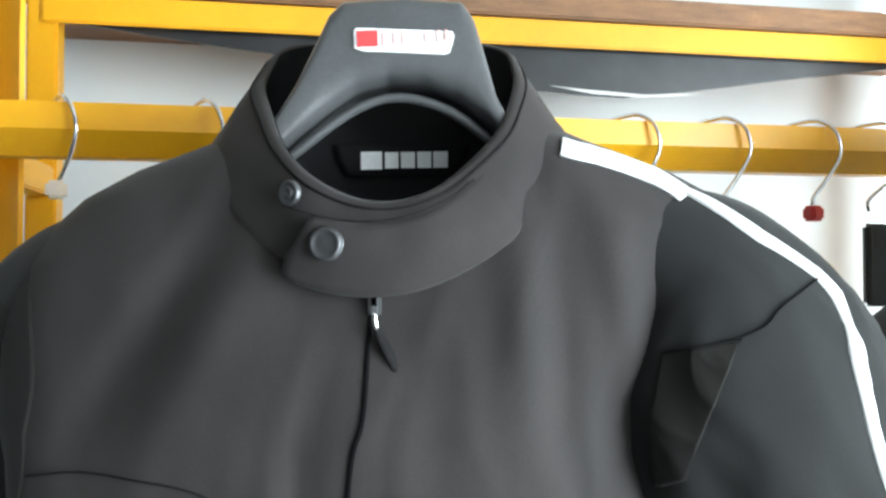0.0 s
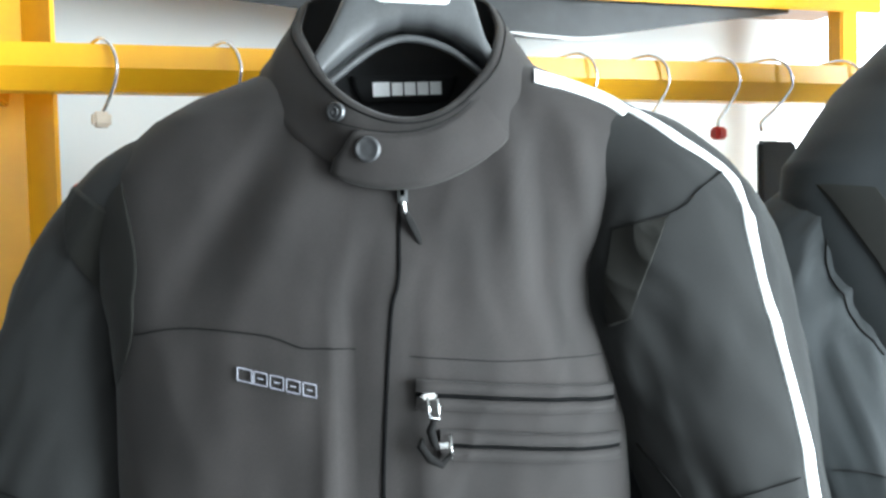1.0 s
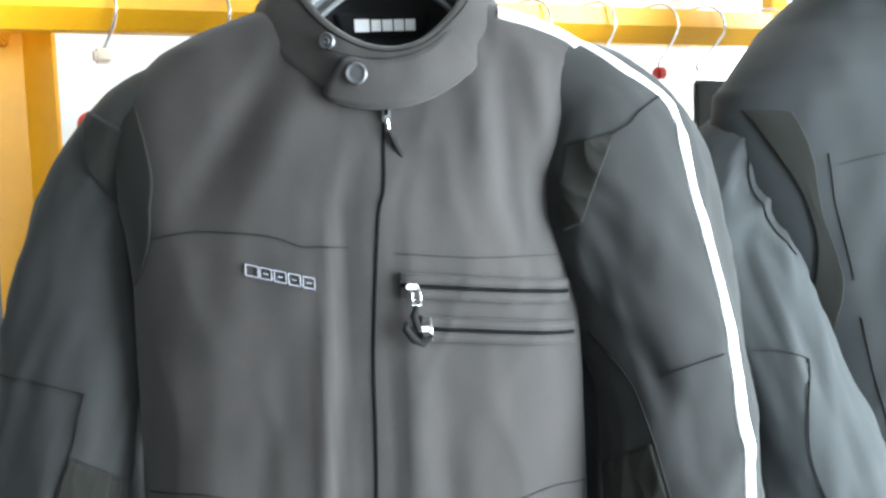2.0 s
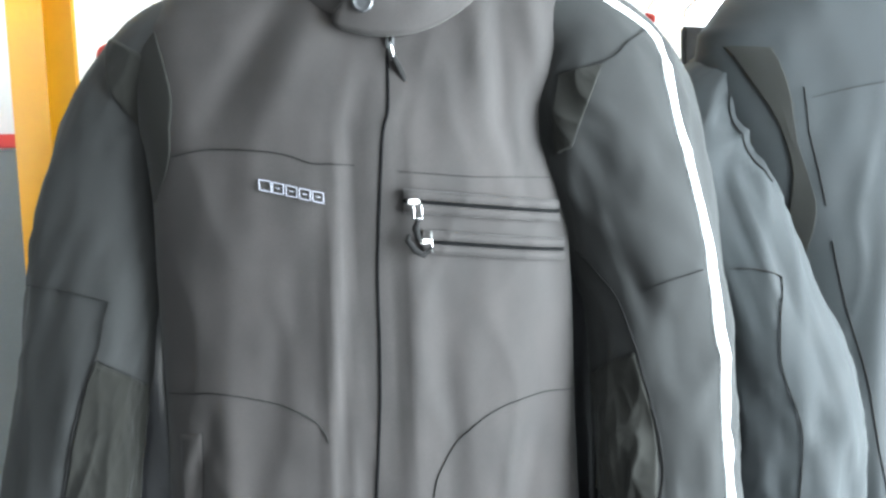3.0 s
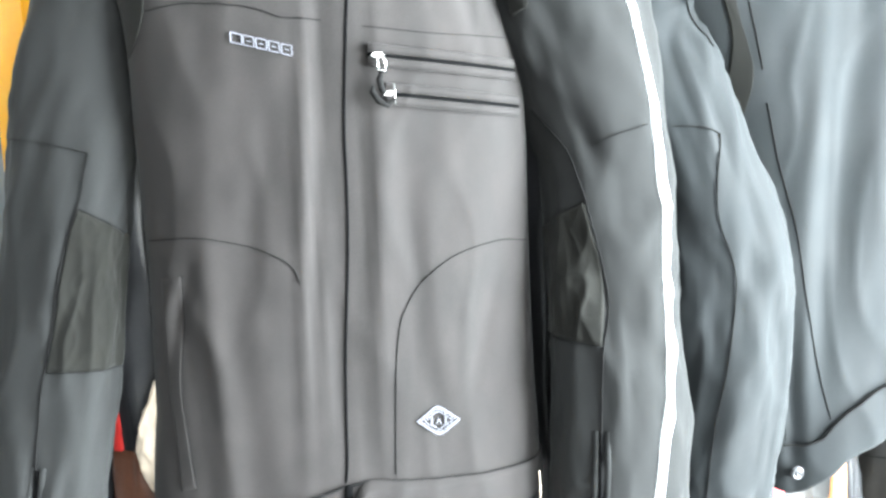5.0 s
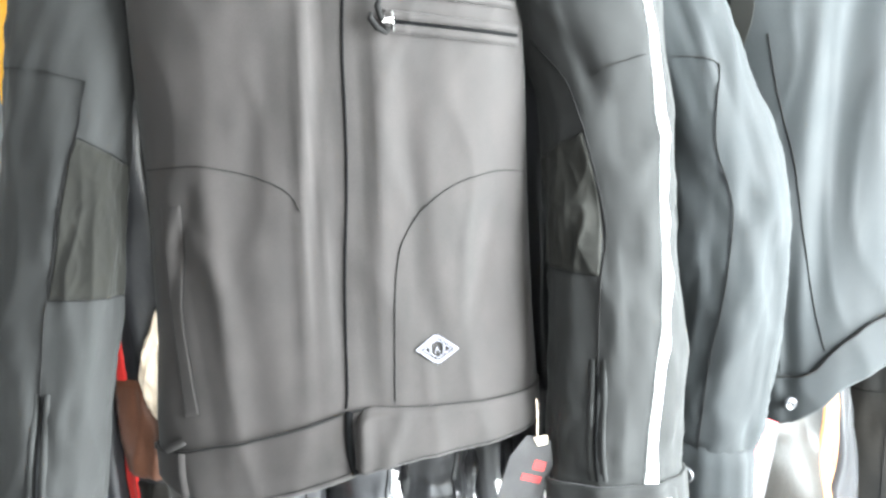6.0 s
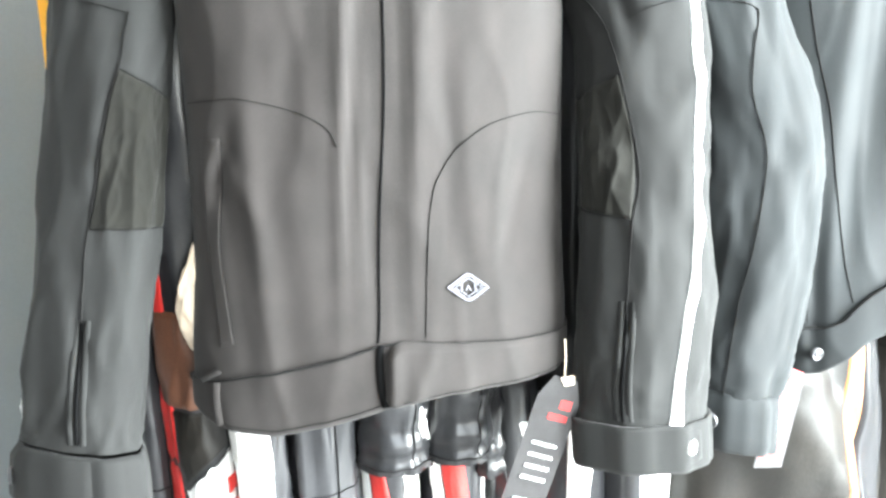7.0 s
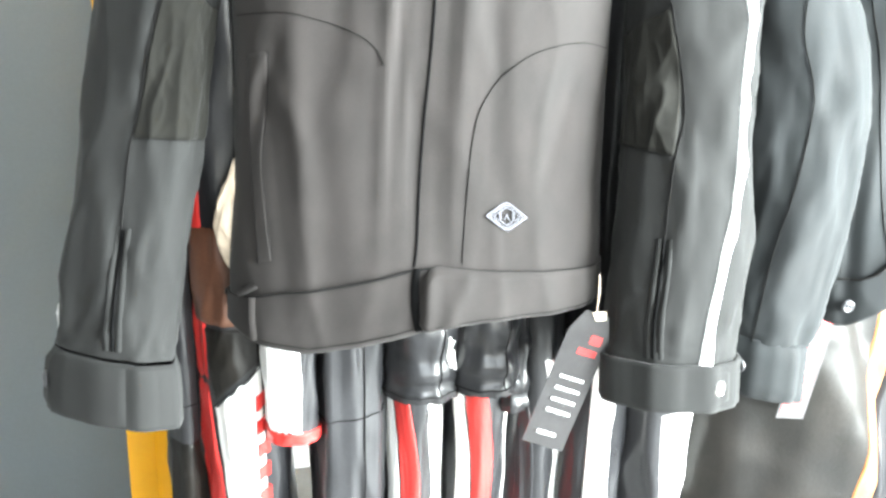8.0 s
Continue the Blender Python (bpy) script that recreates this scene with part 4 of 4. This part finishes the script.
SL2 = [(0.27, -20, 0.035, 16, 300, 0.006), (0.31, 0, 0.035, 14, 300, -0.008), (0.36, -25, 0.04, 14, 260, 0.007), (0.55, -10, 0.07, 12, 120, -0.006), (0.66, -20, 0.05, 14, -200, -0.006), (0.74, 5, 0.08, 10, 60, 0.005)]
HEM_TOP_TWO = [(-0.148, 0.879), (-0.135, 0.876), (-0.104, 0.869), (-0.08, 0.8725), (-0.066, 0.884), (-0.049, 0.894), (-0.01, 0.909), (0.02, 0.913), (0.15, 0.915)]
HEM_LOW_TWO = [(-0.148, 0.832), (-0.137, 0.822), (-0.1157, 0.8096), (-0.1055, 0.809), (-0.092, 0.814), (-0.066, 0.825), (-0.051, 0.836), (0.019, 0.848), (0.15, 0.85)]
sleeve_two = Sleeve(L2, -1, 5.7, SL2, 0.0036)
make_jacket(torso_two, sleeve_two, Sleeve(R2, 1, 1.7, SL_CREASES), cloth_blue, cloth_blue, jacket_two, HEM_TOP_TWO, HEM_LOW_TWO, 0.852, 1.69)
make_collar(Collar((0.682, 0.028, 0.062)), cloth_blue, jacket_two)
torso_patch("shoulder_panel", torso_two, ([(-0.288, 1.508), (-0.250, 1.457), (-0.215, 1.41), (-0.199, 1.359), (-0.200, 1.30), (-0.190, 1.255)], [(-0.237, 1.502), (-0.211, 1.45), (-0.193, 1.385), (-0.179, 1.34), (-0.173, 1.305), (-0.182, 1.25)]), suede, jacket_two, label="dark olive stretch panel at the shoulder")
torso_seam("chest_pocket_seam", torso_two, [(-0.196, 1.452), (-0.178, 1.385), (-0.164, 1.318)], seam_mat, jacket_two, 0.0026, 30, 0.0006, 0.001)
torso_seam("yoke_seam", torso_two, [(-0.185, 1.44), (-0.13, 1.452), (-0.06, 1.462), (0.0, 1.468)], seam_mat, jacket_two, 0.0022, 30, 0.0004, 0.0008)
torso_seam("front_seam", torso_two, [(-0.156, 1.278), (-0.134, 1.19), (-0.115, 1.125), (-0.098, 1.048), (-0.076, 0.945), (-0.066, 0.89)], seam_mat, jacket_two, 0.0028, 50, 0.0006, 0.0014)
torso_seam("side_seam", torso_two, [(-0.135, 1.02), (-0.125, 0.95), (-0.118, 0.875)], seam_mat, jacket_two, 0.0022, 30, 0.0004, 0.001)
snap_socket("snap_socket", torso_two.front(-0.112, 0.839) + Vector((0, -0.012, 0)), (0, -1, 0), 0.0085, gunmetal, jacket_two, "chrome snap socket on the hem")
ribbon("hem_seam", [torso_two.front(-0.142 + 0.28 * k / 60, hem_at_height(HEM_TOP_TWO, -0.142 + 0.28 * k / 60)) + Vector((0, -0.0065, 0)) for k in range(61)], 0.0026, (0, -1, 0), seam_mat, jacket_two, 0.0008)
sleeve_seam(sleeve_two, [(1.46, 20), (1.42, 8), (1.36, -14), (1.30, -40)], jacket_two, 0.0026)
sleeve_seam(sleeve_two, [(1.228, 32), (1.219, 10), (1.206, -7)], jacket_two, 0.0026)
sleeve_seam(sleeve_two, [(1.206, -7), (1.16, 10), (1.12, 17), (1.055, 12), (0.988, 16), (0.92, 23), (0.846, 31), (0.742, 34)], jacket_two, 0.003)
make_cuff(sleeve_two, (-0.002, -0.004, 0.0), 44, cloth_blue, jacket_two, gunmetal, 1.04, 0.078)

# red and white swing tag of the second jacket
tag_two = swing_tag((0.508, 0.56, 0.786), 12, (0, 0, 14), [(-0.022, 0.020, -0.182, -0.035, red_print)] + [(-0.008, 0.010, -0.078 - 0.022 * k, -0.070 - 0.022 * k, white_print) for k in range(4)],
                    "white swing tag with red printed block and plain bars", [(0.516, 0.57, 0.84), (0.512, 0.565, 0.815), (0.508, 0.561, 0.784)])


# ---- hangers on the rail ----
def rail_hanger(u, clip, drop, lean=0.0):
    """A wire hook over the rail with its clip below."""
    at = RACK @ Vector((u, RAIL_V, RAIL_Z))
    h = tagged(empty("clothes_hanger", at), "chrome wire hanger hook on the yellow rail", "hanger", "hangers on the rail")
    pts = [(-0.020, 0.047, -0.012), (-0.018, 0.040, 0.0045), (-0.010, 0.020, 0.0075), (-0.002, 0.004, 0.006), (0.007, -0.008, -0.004), (0.012, -0.011, -0.020), (0.011, -0.010, -0.034), (0.006 + lean * 0.4, -0.004, -0.055), (lean, 0.0, -0.075), (lean, 0.0, -0.075 - drop)]
    tube("hook", [RACK @ Vector((u + spline(pts, i / 40)[0], RAIL_V + spline(pts, i / 40)[1], RAIL_Z + spline(pts, i / 40)[2])) for i in range(41)], 0.0021, steel, h)
    e = RACK @ Vector((u + lean, RAIL_V, RAIL_Z - 0.078 - drop))
    if clip:
        box("collar_clip", (0.018, 0.016, 0.016), e, clip, h, 0.003, turn=(0, 0, 25))
    return h, e


rail_hanger(0.115, cream, 0.0, -0.006)
rail_hanger(0.239, None, 0.0)
rail_hanger(0.655, None, 0.0, -0.01)
rail_hanger(0.752, None, 0.0, -0.012)
rail_hanger(0.852, red_enamel, 0.012, -0.012)
h5, e5 = rail_hanger(0.930, None, 0.012, -0.026)
rail_hanger(1.04, None, 0.01)
q = RACK @ Vector((0.918, RAIL_V - 0.01, 1.505))
box("clip_plate", (0.058, 0.012, 0.085), q, plastic, h5, 0.004, "black plastic clip plate", (0, 0, 14))
box("size_tab", (0.032, 0.014, 0.040), q + Vector((0.014, -0.004, -0.062)), cream, h5, 0.006, "pale size tab", (0, 12, 14))


# ---- leather suits on the rail behind the jackets ----
def garment(name, keys, mat, label, seed, creases, category="leather suit", zlow=None):
    g = tagged(empty(name, (keys[0][0], keys[0][1], keys[-1][2])), label, category, "leather suits on the rail")
    tu = Sleeve(keys, 1, seed, creases)
    sleeve_mesh({"leather jacket": "sleeve", "leather coat": "body"}.get(category, "leg"), tu, mat, g, 0.0, 1.0, 90, 56)
    return g, tu


def straight(x, y, z0, z1, rx, ry, dx=0.0, n=7, swell=0.0):
    return [(x + dx * k / (n - 1), y, z0 + (z1 - z0) * k / (n - 1), rx * (1 + swell * math.sin(math.pi * k / (n - 1))), ry) for k in range(n)]


def patch(g, tu, corners, mat, bow=0.0, name="colour_panel", lift=0.002):
    return sleeve_patch(name, tu, corners, mat, g, lift, 24, bow)


LC = [(0.35, -20, 0.3, 9, 30, 0.006), (0.5, 25, 0.3, 8, -20, -0.006), (0.7, 0, 0.2, 10, 40, 0.005)]
# red, brown-black and white suit
g1, t1 = garment("leather_suit", straight(-0.300, 0.665, 1.42, 0.12, 0.062, 0.075, 0.02), leather, "red, white and black leather racing suit on the rail", 1.1, LC)
patch(g1, t1, [(0.95, -100), (0.95, -38), (0.66, -42), (0.66, -96)], red_leather)
patch(g1, t1, [(0.66, -96), (0.66, -42), (0.30, -8), (0.30, -40)], red_leather)
patch(g1, t1, [(0.628, -34), (0.690, 22), (0.30, 24), (0.30, -11)], white_leather, 0, "colour_panel", 0.0024)
for k in range(6):
    patch(g1, t1, [(0.646 - 0.036 * k, 11), (0.652 - 0.036 * k, 27), (0.632 - 0.036 * k, 27), (0.622 - 0.036 * k, 11)], red_leather, 0, "red_bar", 0.0040)
patch(g1, t1, [(0.74, -45), (0.74, 20), (0.694, 20), (0.634, -34)], leather_brown, 0, "dark_panel", 0.0022)
sleeve_seam(t1, [(0.628, -34), (0.66, -6), (0.690, 22)], g1, 0.003, 30, 0.004)
flap_keys = [(-0.286, 0.572, 0.965, 0.003, 0.006), (-0.292, 0.572, 0.93, 0.009, 0.010), (-0.298, 0.572, 0.89, 0.015, 0.012), (-0.292, 0.572, 0.85, 0.014, 0.012), (-0.276, 0.572, 0.815, 0.005, 0.006)]
pale = Sleeve(flap_keys, 1, 2.2, [], 0.002)
sleeve_mesh("pale_lining", pale, cream, g1, 0.0, 1.0, 40, 30, "pale lining edge")
patch(g1, t1, [(0.875, -72), (0.875, 14), (0.742, 14), (0.742, -58)], rust_leather, 0, "brown_panel", 0.0045)
g1b, t1b = garment("leather_suit", straight(-0.365, 0.70, 1.40, 0.12, 0.035, 0.07), leather, "plain black leather suit hanging behind the red one", 2.3, LC)

sleeve_seam(t1b, [(1.2, 20), (0.9, 16), (0.6, 20), (0.3, 18)], g1b, 0.003, 40)
sleeve_seam(t1b, [(0.62, -80), (0.615, 0), (0.62, 80)], g1b, 0.0026, 30)
patch(g1b, t1b, [(0.56, -50), (0.56, 50), (0.40, 46), (0.40, -46)], leather_brown, 0, "knee_panel")

# white sleeve with a red hem
g2, t2 = garment("leather_jacket", straight(-0.232, 0.600, 1.35, 0.590, 0.034, 0.045, 0.008), leather, "black leather jacket with white sleeve and red cuff edge", 4.2, LC[:1], "leather jacket")
patch(g2, t2, [(0.95, -95), (0.95, 18), (0.602, 18), (0.602, -95)], white_leather)
patch(g2, t2, [(0.606, -95), (0.606, 95), (0.590, 95), (0.590, -95)], red_leather, 0, "red_edge", 0.004)

# plain black leather trousers
g3, t3 = garment("leather_trousers", straight(-0.158, 0.655, 1.40, 0.10, 0.052, 0.09, 0.012), leather, "plain glossy black leather trousers on the rail", 6.6, [(0.5, -25, 0.6, 9, 0, 0.012), (0.5, 15, 0.6, 10, 0, -0.010), (0.5, 45, 0.6, 9, 0, 0.010)], "leather trousers")
sleeve_seam(t3, [(0.62, -60), (0.615, 0), (0.62, 60)], g3, 0.0024, 30)
sleeve_seam(t3, [(0.95, 24), (0.6, 22), (0.2, 24)], g3, 0.003, 30)

WR = [(0.93, 0, 0.012, 50, 400, 0.006), (0.955, 10, 0.010, 50, -300, -0.006), (0.90, -10, 0.012, 60, 300, -0.006), (0.975, -20, 0.010, 40, 300, 0.006), (0.86, 20, 0.015, 50, -400, 0.005)]
for x, z1, w in ((-0.052, 0.640, 0.047), (0.034, 0.648, 0.044)):
    g4, t4 = garment("leather_jacket", straight(x - 0.004, 0.600, 1.35, z1, w, 0.045, 0.004), leather, "black leather jacket with wrinkled sleeve end", 3.3 + x * 40, WR, "leather jacket")
    sleeve_seam(t4, [(z1 + 0.012, -95), (z1 + 0.012, 0), (z1 + 0.012, 95)], g4, 0.002, 40)
    sleeve_seam(t4, [(0.95, 28), (0.8, 26), (z1 + 0.01, 22)], g4, 0.0026, 30)
    if x < 0:
        for k, (a, b) in enumerate(((32, 38), (44, 50), (38, 44), (50, 56))):
            patch(g4, t4, [(0.735 - 0.008 * k, a), (0.735 - 0.008 * k, b), (0.700 - 0.006 * k, b + 3), (0.700 - 0.006 * k, a + 3)], white_leather, 0, "white_bar")

# striped legs under those sleeves
for x, y, w, bands in ((-0.062, 0.675, 0.046, ((-78, -52, white_leather), (-50, -22, red_leather), (2, 44, white_leather))),
                       (0.030, 0.68, 0.046, ((-70, -42, white_leather), (-40, -4, red_leather), (30, 44, white_leather))),
                       (0.115, 0.69, 0.050, ((-60, -30, leather), (0, 16, white_leather), (18, 50, red_leather)))):
    g5, t5 = garment("leather_trousers", straight(x, y, 1.38, 0.10, w, 0.085, 0.01), leather, "black leather racing trousers with white and red stripes", 7.1 + x * 30, LC, "leather trousers")
    for a, b, mat in bands:
        patch(g5, t5, [(0.68, a), (0.68, b), (0.26, b), (0.26, a)], mat, 26)
g6, t6 = garment("leather_jacket", straight(0.082, 0.64, 1.35, 0.60, 0.030, 0.04), leather, "black leather jacket with a narrow sleeve", 9.1, WR, "leather jacket")

# legs under the right cuff
g7, t7 = garment("leather_trousers", straight(0.205, 0.66, 1.38, 0.10, 0.055, 0.085), leather, "black leather trousers with a white side stripe", 5.5, LC, "leather trousers")
patch(g7, t7, [(0.75, -20), (0.75, 12), (0.2, 12), (0.2, -20)], white_leather)
g7b, t7b = garment("leather_trousers", straight(0.300, 0.655, 1.02, 0.10, 0.056, 0.080), leather, "black leather trousers with a white knee panel", 8.8, WR + LC, "leather trousers")
patch(g7b, t7b, [(0.60, -10), (0.62, 70), (0.42, 70), (0.44, 0)], white_leather)
box("buckle", (0.018, 0.006, 0.012), t7b.at(t7b.find(0.665), -30, 0.004), steel, g7b, 0.002, "small steel buckle")

# worn leather coat under the second jacket
KC = [(0.50, 0.70, 1.40, 0.10, 0.07), (0.50, 0.69, 1.1, 0.12, 0.08), (0.51, 0.67, 0.85, 0.15, 0.08), (0.53, 0.665, 0.6, 0.18, 0.085), (0.55, 0.66, 0.3, 0.20, 0.09)]
g8, t8 = garment("leather_coat", KC, leather_brown, "worn brown-black leather coat with a tan edge", 2.9, [(0.6, 0, 0.3, 14, 90, 0.016), (0.7, 30, 0.3, 10, 120, -0.016), (0.65, -30, 0.3, 12, 60, -0.012), (0.75, 10, 0.2, 8, 200, 0.01)], "leather coat")
patch(g8, t8, [(0.90, 42), (0.90, 52), (0.30, 20), (0.30, 8)], leather_tan, 4, "tan_edge")
patch(g8, t8, [(0.95, 54), (0.95, 74), (0.30, 44), (0.30, 22)], leather, 4, "dark_edge", 0.006)
g9, t9 = garment("leather_coat", [(0.80, 0.72, 1.40, 0.10, 0.07), (0.80, 0.70, 0.9, 0.12, 0.08), (0.82, 0.69, 0.3, 0.13, 0.09)], leather_brown, "dark leather coat hanging beside the worn one", 4.9, LC, "leather coat")
sleeve_seam(t9, [(1.2, -30), (0.9, -26), (0.6, -30), (0.35, -32)], g9, 0.003, 40)
sleeve_seam(t9, [(0.74, -85), (0.73, -30), (0.74, 40)], g9, 0.0026, 30)

# ---- behind the rack ----
sheet = tagged(prism("plastic_sheet", [(0.015, 1.842), (0.12, 1.828), (0.25, 1.814), (0.45, 1.795), (0.63, 1.777), (0.74, 1.768), (0.82, 1.766), (0.93, 1.780), (1.10, 1.806), (1.30, 1.832), (1.30, 1.88), (0.015, 1.88)], 0.012, 0.016, black_sheet, m=RACK), "black plastic sheet sagging under the top shelf", "sheet")
paper = tagged(prism("paper_edge", [(0.70, 1.7805), (0.76, 1.7765), (0.85, 1.772), (0.95, 1.7765), (0.93, 1.7735), (0.85, 1.767), (0.77, 1.770)], 0.0105, 0.0115, white_print, m=RACK), "white paper strip lying against the black sheet", "paper")


def rack_slab(name, u0, u1, v0, v1, z0, z1, mat, kind, label):
    return tagged(rack_box(name, u0, u1, v0, v1, z0, z1, mat, None, 0.004), label, kind=kind)


rack_slab("wall_panel", -1.6, 0.06, 0.20, 0.235, 0.0, 1.40, grey_panel, "structure", "blue-grey enamelled panel against the wall")
rack_slab("trim", -1.6, 0.0, 0.19, 0.225, 1.403, 1.428, red_enamel, "structure", "red enamelled strip above the grey panel")
rack_slab("backdrop", 1.0, 4.2, 0.9, 0.92, -0.2, 3.2, daylight, "structure", "bright daylight beyond the window")
knob = tagged(lathe("red_knob", [(0.001, 0), (0.012, 0.002), (0.015, 0.010), (0.012, 0.018), (0.001, 0.02)], Matrix.Translation((-0.345, 0.72, 1.49)) @ FACING, red_enamel), "round red plastic knob on a hanging garment", "knob")
